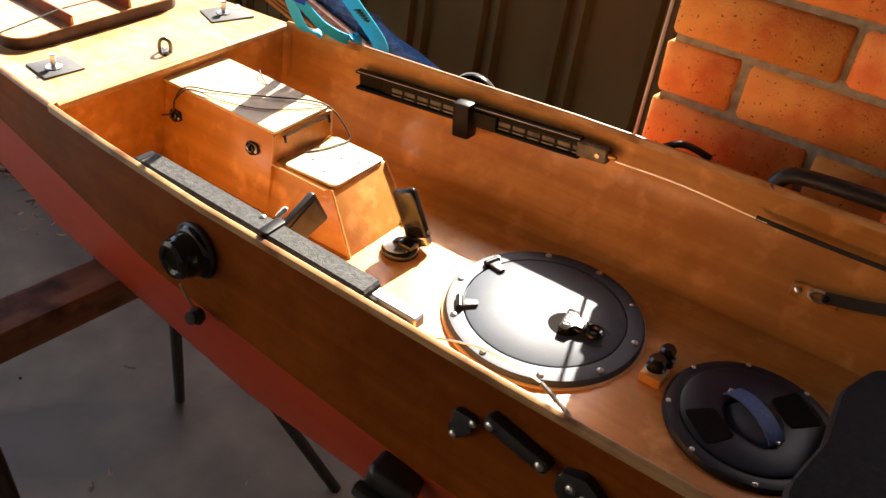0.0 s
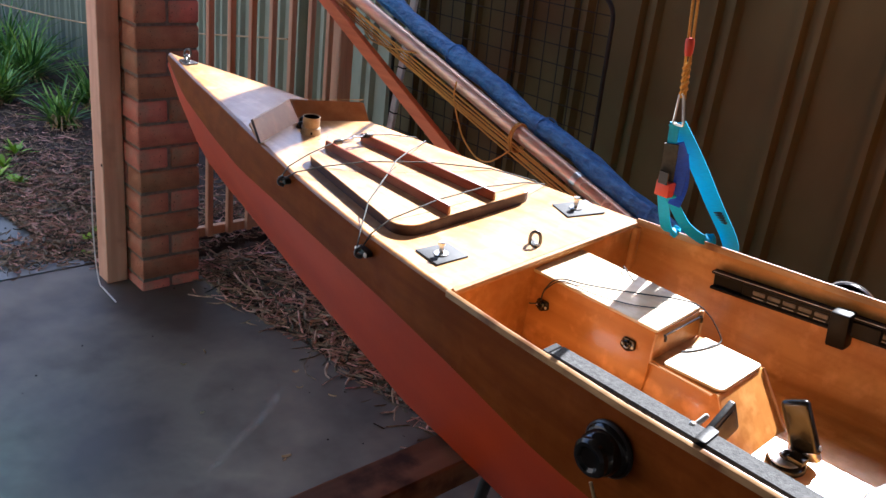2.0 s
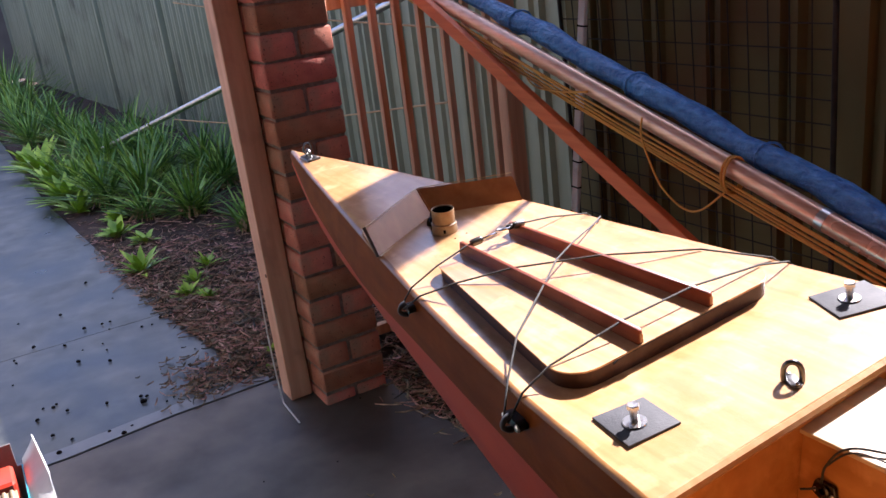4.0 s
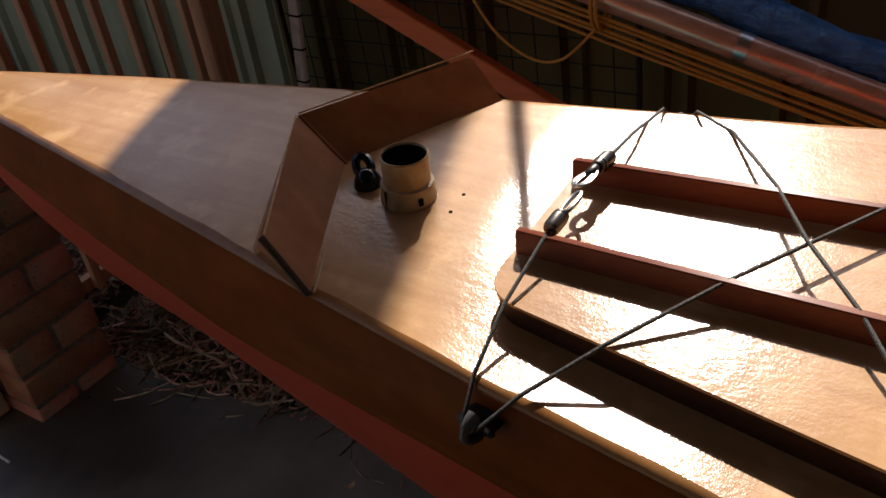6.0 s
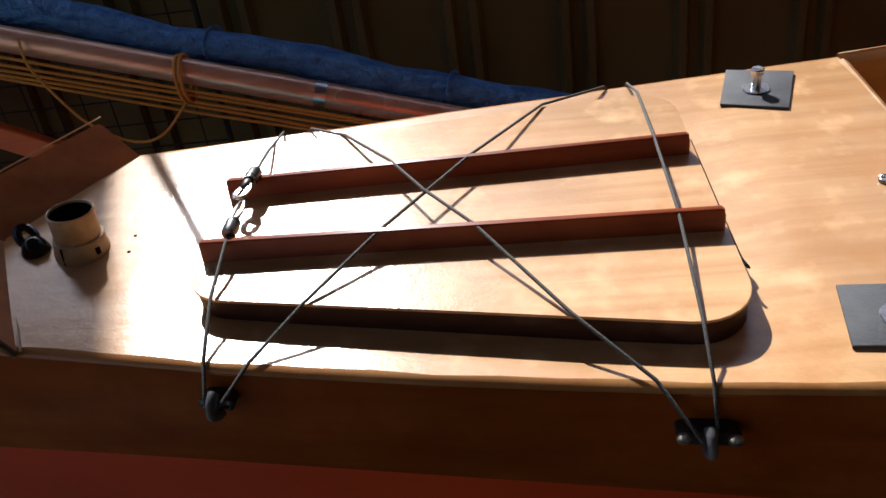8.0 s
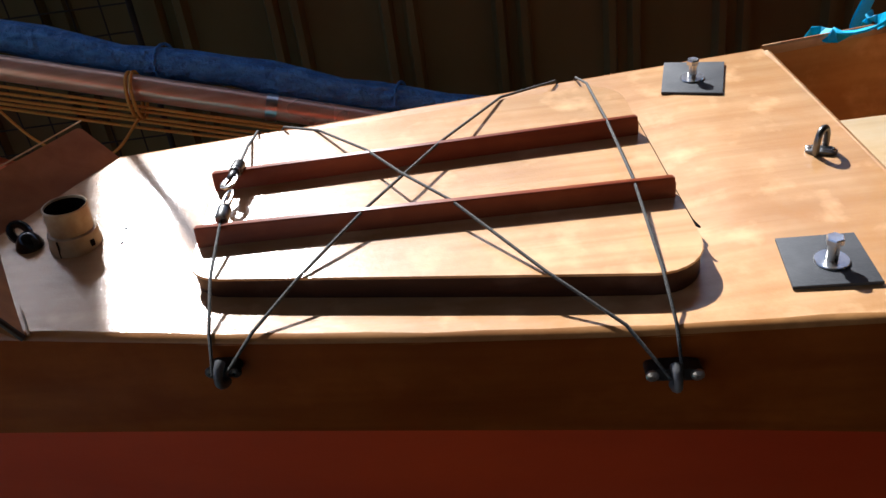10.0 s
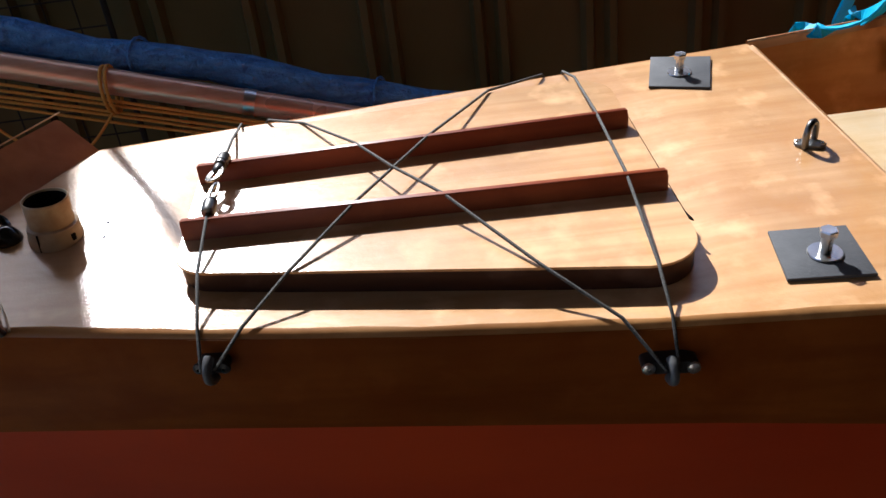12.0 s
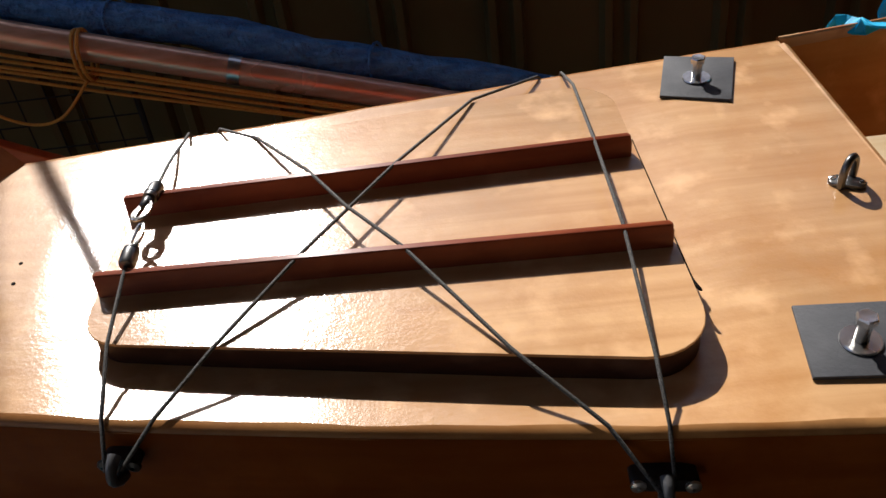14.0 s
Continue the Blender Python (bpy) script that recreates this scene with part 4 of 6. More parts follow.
for p in ((0.650, -0.004, deck_z(0.65) + 0.0012), (0.652, -0.026, deck_z(0.65) + 0.0012)):
    part("screw_hole", lathe(bmesh.new(), [(0.0015, 0), (0.0015, 0.0006), (0, 0.0006)], 10, Matrix.Translation(p)), HOLE, kayak)

# bow fitting
bf = part("bow_fitting", prism(rounded([(-0.012, -0.010), (0.05, -0.016), (0.05, 0.016), (-0.012, 0.010)], 0.006, 3), 1.0375, 1.0415, 0.001), GUN, kayak, "dull steel bow plate with a shackle ring")
part("bow_eye", tube(bmesh.new(), [(0.006, 0, 1.040)] + [(0.018 + 0.010 * math.cos(a), 0, 1.048 + 0.009 * math.sin(a)) for a in [3.5 - 3.9 * k / 10 for k in range(11)]] + [(0.032, 0, 1.040)], 0.0028, 8), GUN, bf)
part("bow_ring", tube(bmesh.new(), [(0.020 + 0.003 * math.sin(a), 0.009 * math.cos(a), 1.0600 + 0.0125 * math.sin(a)) for a in [6.283 * k / 16 for k in range(16)]], 0.002, 6, True), GUN, bf)
for x, y in ((-0.002, 0.0), (0.042, 0.008), (0.042, -0.008)):
    screw(bf, (x, y, 1.0413), (0, 0, 1), 0.003)

# rubber squares with their bolts
def deck_bolt(x, y, turn, corners):
    z = deck_z(x) + 0.0008
    pad = part("rubber_pad", prism(corners, z, z + 0.0028, 0.0006), RUBBER, kayak, "grey square rubber pad")
    b = part("bolt", lathe(bmesh.new(), [(0.0040, 0.0), (0.0040, 0.0140), (0.0040, 0.0145), (0.0062, 0.0147), (0.0064, 0.0186), (0.0057, 0.0196), (0, 0.0194)], 6, Matrix.Translation((x, y, z + 0.0035)) @ pose(0, 0, 0, 0, 0, turn)), GALV, pad, "hexagonal steel bolt", smooth=False)
    part("shank", lathe(bmesh.new(), [(0.0041, 0), (0.0041, 0.0165), (0, 0.0165)], 16, Matrix.Translation((x, y, z + 0.0035))), GALV, b)
    part("washer", lathe(bmesh.new(), [(0.0117, 0.0028), (0.0119, 0.0038), (0.0114, 0.0046), (0.0045, 0.0046), (0.0042, 0.0040), (0, 0.004)], 28, Matrix.Translation((x, y, z))), GALV, pad, "wide steel washer")


deck_bolt(1.180, -0.1545, 12, [(1.154, -0.120), (1.209, -0.125), (1.203, -0.183), (1.1445, -0.1765)])
deck_bolt(1.1775, 0.1605, 5, [(1.162, 0.207), (1.2195, 0.190), (1.195, 0.120), (1.141, 0.140)])

# folding steel eye on the centre line
ez = deck_z(1.235) + 0.0006
eye = part("deck_eye", prism(rounded([(1.2265, 0.005), (1.222, -0.006), (1.2450, -0.0165), (1.2495, -0.006)], 0.0050, 5), ez, ez + 0.004, 0.0014), GUN, kayak, "dull steel deck eye with two screws")
part("eye_loop", tube(bmesh.new(), [(1.2355 + s * 0.0062, -0.005 + s * 0.0052, ez + h) for s, h in ((-1, 0.002), (-1.05, 0.008), (-1, 0.014), (-0.8, 0.0185), (-0.45, 0.0215), (0, 0.0225), (0.45, 0.0215), (0.8, 0.0185), (1, 0.014), (1.05, 0.008), (1, 0.002))], 0.0029, 10), GUN, eye)
for x, y in ((1.2268, -0.0010), (1.2445, -0.0100)):
    screw(eye, (x, y, ez + 0.0038), (0, 0, 1), 0.0024)


# black cord saddles on the sheer
def saddle(x, side, drop, off=0.0, heads=None, k=1.0):
    p, d = on_side(x, deck_z(x) - drop, side, off)
    along = Vector((1, side * 0.14, 0)).normalized()
    m = Matrix.Translation(p) @ Matrix((( along.x, 0, d.x, 0), (along.y, 0, d.y, 0), (0, 1, d.z, 0), (0, 0, 0, 1)))
    base = part("cord_saddle", prism(rounded([(u * k, v) for u, v in ((-0.0185, -0.0038), (-0.010, -0.0052), (0.010, -0.0052), (0.0185, -0.0038), (0.0185, 0.0038), (0.010, 0.0052), (-0.010, 0.0052), (-0.0185, 0.0038))], 0.0035, 4), -0.001 - off, 0.003, 0.001, m), BLACK, kayak, "black plastic cord saddle")
    arch = [m @ Vector((0, -0.0085 + 0.017 * k / 12, 0.003 + 0.0105 * math.sin(math.pi * k / 12) ** 0.6)) for k in range(13)]
    part("saddle_loop", tube(bmesh.new(), arch, [0.0040, 0.0037, 0.0034, 0.0032, 0.0031, 0.0030, 0.0030, 0.0030, 0.0031, 0.0032, 0.0034, 0.0037, 0.0040], 10), LOOPGREY, base, "worn grey moulded loop")
    for u in (-0.0145, 0.0145):
        screw(base, m @ Vector((u * k, 0, 0.0028)), m.to_3x3() @ Vector((0, 0, 1)), 0.0046, heads)
    return m @ Vector((0, 0.002, 0.009))


L1, L2, R1, R2 = saddle(0.7525, -1, 0.020, 0.006, BLACK, 0.6), saddle(1.0555, -1, 0.027, 0.008), saddle(0.752, 1, 0.018), saddle(1.062, 1, 0.018)


def bungee(name, pts, r=0.0013, label="grey braided shock cord"):
    return part(name, tube(bmesh.new(), pts, r, 8), CORD, kayak, label)


def edge(side, x):
    return Vector((x, side * (half(x) - 0.004), deck_z(x) + 0.003))


bungee("shock_cord", [L1 + Vector((0.004, 0, 0)), edge(-1, 0.776), (0.8088, -0.1187, 1.0261), (0.8568, -0.0590, 1.0384), (0.921, 0.0372, 1.0375), (0.9842, 0.1395, 1.0236), edge(1, 1.046), R2 + Vector((-0.004, 0, 0.001))])
bungee("shock_cord", [R1 + Vector((0.004, 0, 0)), edge(1, 0.768), (0.8081, 0.1143, 1.0265), (0.8569, 0.0389, 1.0386), (0.8866, -0.0122, 1.0402), (0.9239, -0.0595, 1.0374), (0.9825, -0.1461, 1.0238), edge(-1, 1.028), L2 + Vector((-0.004, 0, 0.001))])
bungee("shock_cord", [L2 + Vector((0.004, 0, 0.001)), edge(-1, 1.060), (1.0609, -0.1603, 1.0224), (1.0648, -0.0605, 1.0352), (1.0662, 0.044, 1.0352), (1.0694, 0.147, 1.0225), edge(1, 1.068), R2 + Vector((0.004, 0, 0.001))])
cl, cu = Vector((0.7451, -0.0500, 1.0415)), Vector((0.7475, 0.0350, 1.0425))
bungee("shock_cord", [L1 + Vector((-0.005, 0, 0)), edge(-1, 0.7455), (0.7425, -0.1098, 1.0285), (0.7447, -0.0600, 1.0405), cl])
bungee("shock_cord", [cu, (0.7462, 0.0832, 1.0345), edge(1, 0.742), R1 + Vector((-0.005, 0, 0))])
# snap hook between two crimped ferrules, the upper one running down into its swivel
for p, q in ((cl, Vector((0.7456, -0.030, 1.0420))), (cu, Vector((0.7450, 0.016, 1.0430)))):
    d = (q - p).normalized()
    e = part("cord_end", lathe(bmesh.new(), [(0, -0.001), (0.0046, 0), (0.0055, 0.002), (0.0057, 0.0125), (0.0051, 0.0128), (0.0051, 0.0142), (0.0055, 0.0146), (0.0051, 0.0168), (0, 0.0176)], 18, axis(p - d * 0.002, d)), GUN, kayak, "dull steel ferrule end of the shock cord")
    if p is cu:
        part("swivel", lathe(bmesh.new(), [(0.0036, 0), (0.0042, 0.002), (0.0040, 0.009), (0.0025, 0.011), (0, 0.011)], 12, axis(p + d * 0.0155, d)), BLACK, e)
        c = p + d * 0.029
        for w, h, r in ((0.0052, 0.0112, 0.0014), (0.0030, 0.0100, 0.0012)):
            part("hook", tube(bmesh.new(), [c + d * h * math.cos(t) + Vector((w * math.sin(t) * (1.15 + 0.3 * math.cos(t)), 0, 0.001 * math.sin(t))) for t in [6.283 * k / 18 for k in range(18)]], r, 7, True), GALV, e, "bright wire snap hook")
    else:
        c = p + d * 0.028
        part("hook", tube(bmesh.new(), [c + d * 0.0125 * math.cos(t) + Vector((0.0042 * math.sin(t), 0, 0.0022 * math.sin(t))) for t in [6.283 * k / 16 for k in range(16)]], 0.0016, 7, True), GALV, e, "bright wire ring")

# ---- inside the cockpit ----
# stepped centre box with two lift-out tops
F0 = floor_z(1.5)
cb = bmesh.new()
for (xa, xb, zt) in ((FRONT, 1.500, 0.978), (1.498, 1.606, 0.936)):
    ya, yb = -0.036, 0.076
    g = 0.020
    toe = 0.054 if xb > 1.55 else 0.0
    lowv = [(xa, ya - g, F0), (xb + toe, ya - g, F0), (xb + toe, yb - 0.004, F0), (xa, yb - 0.004, F0)]
    topv = [(xa, ya, zt), (xb, ya, zt), (xb, yb, zt), (xa, yb, zt)]
    a, b = [cb.verts.new(p) for p in lowv], [cb.verts.new(p) for p in topv]
    cb.faces.new(b)
    for i in range(4):
        cb.faces.new((a[i], a[(i + 1) % 4], b[(i + 1) % 4], b[i]))
bmesh.ops.bevel(cb, geom=[e for e in cb.edges if len(e.link_faces) == 2], offset=0.0025, segments=2, profile=0.5, affect="EDGES")
centre = part("centre_box", cb, PLY, kayak, "stepped orange plywood box behind the bulkhead", angle=30)
part("box_top", prism(rounded([(1.263, -0.039), (1.500, -0.037), (1.497, 0.076), (1.254, 0.079)], 0.003, 2), 0.9785, 0.9835, 0.0012), BOXTOP, centre, "plywood box top paled for the sun on it", smooth=False)
part("step_top", prism(rounded([(1.517, -0.037), (1.607, -0.030), (1.606, 0.074), (1.514, 0.073)], [0.006, 0.010, 0.006, 0.004], 4), 0.9365, 0.9405, 0.0012), BOXTOP, centre, "plywood step top paled for the sun on it", smooth=False)
for x, y in ((1.537, 0.0), (1.563, 0.03), (1.570, -0.012), (1.588, 0.04)):
    part("screw_hole", lathe(bmesh.new(), [(0.0017, 0), (0.0017, 0.0005), (0, 0.0005)], 8, Matrix.Translation((x, y, 0.9405))), HOLE, centre)
for pa, pb in (((1.500, -0.037, 0.977), (1.503, -0.046, 0.938)), ((1.500, 0.076, 0.977), (1.502, 0.075, 0.938)), ((1.607, -0.037, 0.935), (1.659, -0.056, F0 + 0.003)), ((1.607, 0.076, 0.935), (1.659, 0.072, F0 + 0.003))):
    part("edge_fillet", tube(bmesh.new(), [pa, pb], 0.0022, 6), DECK, centre)
part("edge_fillet", tube(bmesh.new(), [(1.503, -0.046, 0.9375), (1.6, -0.041, 0.9345)], 0.002, 6), DECK, centre)
for x, z in ((1.300, 0.936), (1.463, 0.946)):
    yb = -0.036 - (0.978 - z) * 0.159
    m = axis((x, yb - 0.001, z), (0, -1, 0.16))
    f = part("cord_fairlead", prism(rounded([(-0.013, -0.006), (0.0, -0.011), (0.013, -0.005), (0.010, 0.008), (-0.010, 0.008)], 0.004, 3), 0, 0.005, 0.0012, m), GLOSSBLK, centre, "black cord fairlead")
    part("fairlead_hole", tube(bmesh.new(), [m @ Vector((0.005 * math.cos(a), 0.0045 * math.sin(a), 0.006)) for a in [6.283 * k / 12 for k in range(12)]], 0.0024, 6, True), GLOSSBLK, f)
    for u in (-0.0085, 0.0085):
        screw(f, m @ Vector((u, -0.002, 0.0048)), m.to_3x3() @ Vector((0, 0, 1)), 0.0022)
part("latch_bar", tube(bmesh.new(), [(1.5035, -0.020, 0.972), (1.5035, 0.064, 0.972)], 0.0016, 6), GLOSSBLK, centre, "thin black latch rod")
for y in (-0.022, 0.066):
    part("latch_hook", tube(bmesh.new(), catmull([(1.5035, y, 0.974), (1.506, y, 0.969), (1.505, y + 0.002, 0.963)], 3), 0.0022, 6), GLOSSBLK, centre)
part("draw_cord", tube(bmesh.new(), catmull([(1.284, -0.060, 0.936), (1.296, -0.049, 0.940), (1.300, -0.045, 0.962), (1.318, -0.036, 0.9855), (1.36, -0.013, 0.9858), (1.42, 0.026, 0.9862), (1.464, 0.058, 0.9865), (1.492, 0.071, 0.985), (1.512, 0.078, 0.972), (1.530, 0.080, 0.952), (1.538, 0.074, 0.943), (1.535, 0.050, 0.9422), (1.526, 0.022, 0.9420), (1.517, 0.008, 0.9415)], 8), 0.0012, 6), BLKCORD, kayak, "thin black cord across the box")
part("draw_cord", tube(bmesh.new(), catmull([(1.300, -0.045, 0.962), (1.325, -0.037, 0.9852), (1.375, -0.030, 0.9852), (1.42, -0.016, 0.9852), (1.452, 0.004, 0.9852), (1.478, 0.034, 0.9852), (1.497, 0.062, 0.9852)], 8), 0.0009, 6), BLKCORD, kayak, "thin black cord across the box")
part("draw_cord", tube(bmesh.new(), catmull([(1.352, 0.080, 0.980), (1.352, 0.077, 0.988), (1.362, 0.068, 0.991), (1.378, 0.060, 0.987), (1.388, 0.056, 0.9848)], 6), 0.0010, 6), BLKCORD, kayak, "thin black cord looped over the box edge")


# sliding foot rails on both walls, each with a pedal
def foot_rail(x0, z0, x1, z1, y, s, mat, label):
    """s: the way from the wall into the boat."""
    d = Vector((x1 - x0, 0, z1 - z0)).normalized()
    m = Matrix.Translation((x0, y, z0)) @ Matrix(((d.x, 0, -d.z, 0), (-s * (half(x1) - half(x0)) / (x1 - x0), s, 0, 0), (d.z, 0, d.x, 0), (0, 0, 0, 1)))
    L = (x1 - x0)
    bm = bmesh.new()
    for lo, hi in (((0, 0, -0.016), (L * 0.9, 0.004, 0.016)), ((0, 0.003, 0.011), (L * 0.9, 0.014, 0.016)), ((0, 0.003, -0.016), (L * 0.9, 0.014, -0.011))):
        box(lo, hi, 0.0012, 1, m, bm)
    rail = part("foot_rail", bm, mat, kayak, label, smooth=False)
    bm = box((L * 0.12, 0.004, -0.0095), (L * 0.995, 0.010, 0.0095), 0.001, 1, m)
    sl = part("slider", bm, RAILBLK, rail, "black slider bar with a worn strip")
    for k in range(14):
        u = L * (0.16 + 0.055 * k)
        if 0.42 < 0.16 + 0.055 * k < 0.58:
            continue
        part("notch", box((u, 0.0095, -0.0086), (u + L * 0.040, 0.0112, -0.0075), 0, 1, m), LIPGREY, sl, smooth=False)
        part("notch", box((u, 0.0095, -0.0035), (u + L * 0.045, 0.0108, 0.0035), 0.001, 1, m), SLIDE, sl, smooth=False)
    # Thin pale strip that paints the highlight along the rail's top lip.
    part("lip", box((0.004, 0.0136, 0.0150), (L * 0.9, 0.0144, 0.0159), 0, 1, m), LIPGREY, rail, "pale strip painted as the lip's edge highlight", smooth=False)
    box_end = part("rail_end", box((L * 0.89, 0.0, -0.011), (L * 0.995, 0.014, 0.012), 0.002, 1, m), SLIDE, rail, "scuffed aluminium rail end", smooth=False)
    part("end_screw", lathe(bmesh.new(), [(0.004, 0), (0.0035, 0.002), (0, 0.002)], 12, m @ Matrix.Translation((L * 0.965, 0.014, 0)) @ axis((0, 0, 0), (0, 1, 0))), GALV, box_end)
    return rail, m, L


rr, m, L = foot_rail(1.431, 0.959, 1.875, 0.988, half(1.43) - 0.015, -1, RAILBLK, "black foot rail on the starboard wall")
part("pedal", box((L * 0.445, 0.004, -0.034), (L * 0.510, 0.030, 0.022), 0.004, 2, m), RAILBLK, rr, "black foot pedal folded on its rail", angle=30)
part("pedal_carriage", box((L * 0.50, 0.008, -0.0125), (L * 0.60, 0.017, 0.011), 0.0015, 1, m), RAILBLK, rr, smooth=False)
part("cable_end", lathe(bmesh.new(), [(0, 0), (0.004, 0), (0.004, 0.012), (0.0025, 0.016), (0, 0.016)], 10, m @ Matrix.Translation((L * 0.985, 0.006, 0)) @ axis((0, 0, 0), (1, 0, 0))), BRASS, rr)
part("cable", tube(bmesh.new(), catmull([(1.885, half(1.88) - 0.028, 0.988), (1.98, half(1.98) - 0.026, 0.990), (2.085, half(2.085) - 0.026, 0.986), (2.10, half(2.1) - 0.026, 0.986)]), 0.0012, 6), ALU, kayak, "thin steel rudder cable")
part("cable_sheath", tube(bmesh.new(), catmull([(2.085, half(2.085) - 0.024, 0.986), (2.2, half(2.2) - 0.022, 0.985), (2.4, half(2.4) - 0.02, 0.99), (2.75, half(2.75) - 0.02, 0.99)]), 0.0034, 8), BLKCORD, kayak, "black cable sheath")
rl, m, L = foot_rail(1.462, 0.986, 1.905, 1.003, -(half(1.462) - 0.0110), 1, RAILGREY, "dusty dark foot rail on the port wall")
part("rail_nose", box((L * 0.865, 0.004, 0.002), (L * 1.01, 0.020, 0.0165), 0.002, 1, m), ALU, rl, "bright worn aluminium rail end", smooth=False)
part("rail_cover", box((0.012, -0.0062, 0.012), (L * 0.875, 0.0235, 0.0232), 0.003, 1, m), RAILGREY, rl, "dusty black rubber rail cover", smooth=False)
part("cover_end", box((0.0, -0.0060, 0.010), (0.0125, 0.0225, 0.0222), 0.002, 1, m), RAILBLK, rl, smooth=False)
foot = part("pedal_foot", prism(rounded([(0.231, -0.0066), (0.245, -0.0066), (0.243, 0.0245), (0.229, 0.0265)], 0.003, 3), 0.016, 0.0262, 0.001, m), RAILBLK, rl, "black pedal bracket across the rail", angle=30)
screw(foot, m @ Vector((0.214, 0.016, 0.0232)), (0, 0, 1), 0.0036)
pedal_at = Matrix.Translation((1.679, 0, 0)) @ Matrix(((0, 0, 1, 0), (1, 0, 0, 0), (0, 1, 0, 0), (0, 0, 0, 1)))
pd = part("pedal", prism(rounded([(-0.207, 0.992), (-0.174, 0.957), (-0.124, 0.971), (-0.148, 1.019)], 0.004, 3), -0.004, 0.004, 0.0015, pedal_at), BLACK, rl, "raised black foot pedal plate", angle=30)
part("pedal_pad", prism(rounded([(-0.194, 0.989), (-0.171, 0.964), (-0.131, 0.975), (-0.150, 1.009)], 0.004, 3), 0.0042, 0.0052, 0.0004, pedal_at), PEDALPAD, pd, "worn grey grip pad")
part("pedal_arm", box((1.655, -0.228, 0.984), (1.682, -0.202, 0.998), 0.003, 1), RAILGREY, rl, smooth=False)
part("pin", lathe(bmesh.new(), [(0.0034, 0), (0.0034, 0.014), (0.002, 0.016), (0, 0.016)], 12, axis((1.664, -0.190, 0.996), (0.4, 0.7, 0.8))), CARD, rl, "white plastic pin")
part("cable_end", lathe(bmesh.new(), [(0, 0), (0.005, 0), (0.005, 0.013), (0.003, 0.018), (0, 0.018)], 10, axis((1.908, -(half(1.9) - 0.026), 0.996), (1, 0.2, -0.3))), BRASS, rl)
part("cable", tube(bmesh.new(), catmull([(1.922, -0.226, 0.992), (1.932, -0.205, 0.980), (1.950, -0.183, 0.966), (1.985, -0.170, 0.956), (2.022, -0.170, 0.952)]), 0.0012, 6), GALV, kayak, "thin steel rudder cable")
part("cable_sheath", tube(bmesh.new(), catmull([(2.018, -0.170, 0.952), (2.055, -0.186, 0.952), (2.092, -0.210, 0.957), (2.2, -0.236, 0.955), (2.4, -(half(2.4) - 0.025), 0.955), (2.75, -(half(2.75) - 0.02), 0.97)]), 0.0026, 8), BLKCORD, kayak, "black cable sheath")

# black clip on its round swivel base
fz = floor_z(1.7)
clip = part("clip_base", lathe(bmesh.new(), [(0.026, 0), (0.026, 0.006), (0.023, 0.010), (0.012, 0.013), (0.009, 0.018), (0, 0.020)], 28, Matrix.Translation((1.698, 0.003, fz))), GLOSSBLK, kayak, "glossy black swivel clip standing on the floor")
cm = Matrix.Translation((1.714, 0.028, fz + 0.010)) @ Matrix(((0.12, 0.885, -0.447, 0), (-0.98, 0.12, 0.0, 0), (0.05, 0.44, 0.894, 0), (0, 0, 0, 1)))
part("clip_body", box((-0.0070, -0.019, 0.004), (0.0070, 0.019, 0.080), 0.0062, 3, cm), GLOSSBLK, clip, "glossy black clip body", angle=50)
part("clip_tab", box((-0.0078, -0.014, -0.006), (0.0074, 0.017, 0.012), 0.005, 2, cm), GALV, clip, "bright steel tab at the clip's foot", angle=50)
part("clip_plate", lathe(bmesh.new(), [(0.0215, 0.0118), (0.0205, 0.0132), (0.008, 0.0150), (0, 0.0152)], 28, Matrix.Translation((1.696, 0.001, fz))), GALV, clip, "bright steel swivel plate")
part("swivel_block", box((1.698, -0.006, fz + 0.012), (1.722, 0.016, fz + 0.022), 0.004, 2), GLOSSBLK, clip, angle=40)
part("clip_slot", box((-0.0080, -0.0195, 0.02), (-0.0055, -0.0150, 0.075), 0.001, 1, cm), GALV, clip)
part("clip_pin", tube(bmesh.new(), [cm @ Vector((0, -0.020, 0.014)), cm @ Vector((0, 0.020, 0.014))], 0.0035, 8), GALV, clip)
part("clip_button", box((-0.010, -0.0215, 0.040), (-0.005, -0.0175, 0.056), 0.002, 1, cm), GALV, clip)


# hinged round hatch
hz = floor_z(1.93)
H1 = Matrix.Translation((1.923, 0.016, hz + 0.003)) @ Matrix.Scale(0.97, 4)
hatch = part("hatch_ring", lathe(bmesh.new(), [(0.131, 0), (0.131, 0.005), (0.1285, 0.0085), (0.110, 0.0105), (0.1078, 0.0100), (0.1074, 0.006), (0.10, 0.006)], 64, H1), HATCH, kayak, "black round deck hatch ring")
part("wood_ring", lathe(bmesh.new(), [(0.1345, -0.005), (0.1345, -0.0005), (0.1335, 0.0002), (0.129, 0.0003)], 64, H1), EDGE, hatch, "varnished plywood packing ring")
ld = part("hatch_door", lathe(bmesh.new(), [(0.1058, 0.006), (0.1056, 0.0098), (0.1045, 0.0106), (0.05, 0.0112), (0, 0.0113)], 64, H1), HATCH, hatch, "black hinged hatch door")
for k in range(10):
    a = 6.283 * (k + 0.3) / 10
    screw(hatch, H1 @ Vector((0.121 * math.cos(a), 0.121 * math.sin(a), 0.0090)), (0, 0, 1), 0.0045)
lm = H1 @ Matrix.Translation((0.040, -0.008, 0.0112)) @ pose(0, 0, 0, 0, 0, 10)
part("latch_well", lathe(bmesh.new(), [(0.023, 0), (0.0225, 0.0006), (0, 0.0004)], 28, lm @ Matrix.Translation((-0.004, 0, 0))), HOLE, ld)
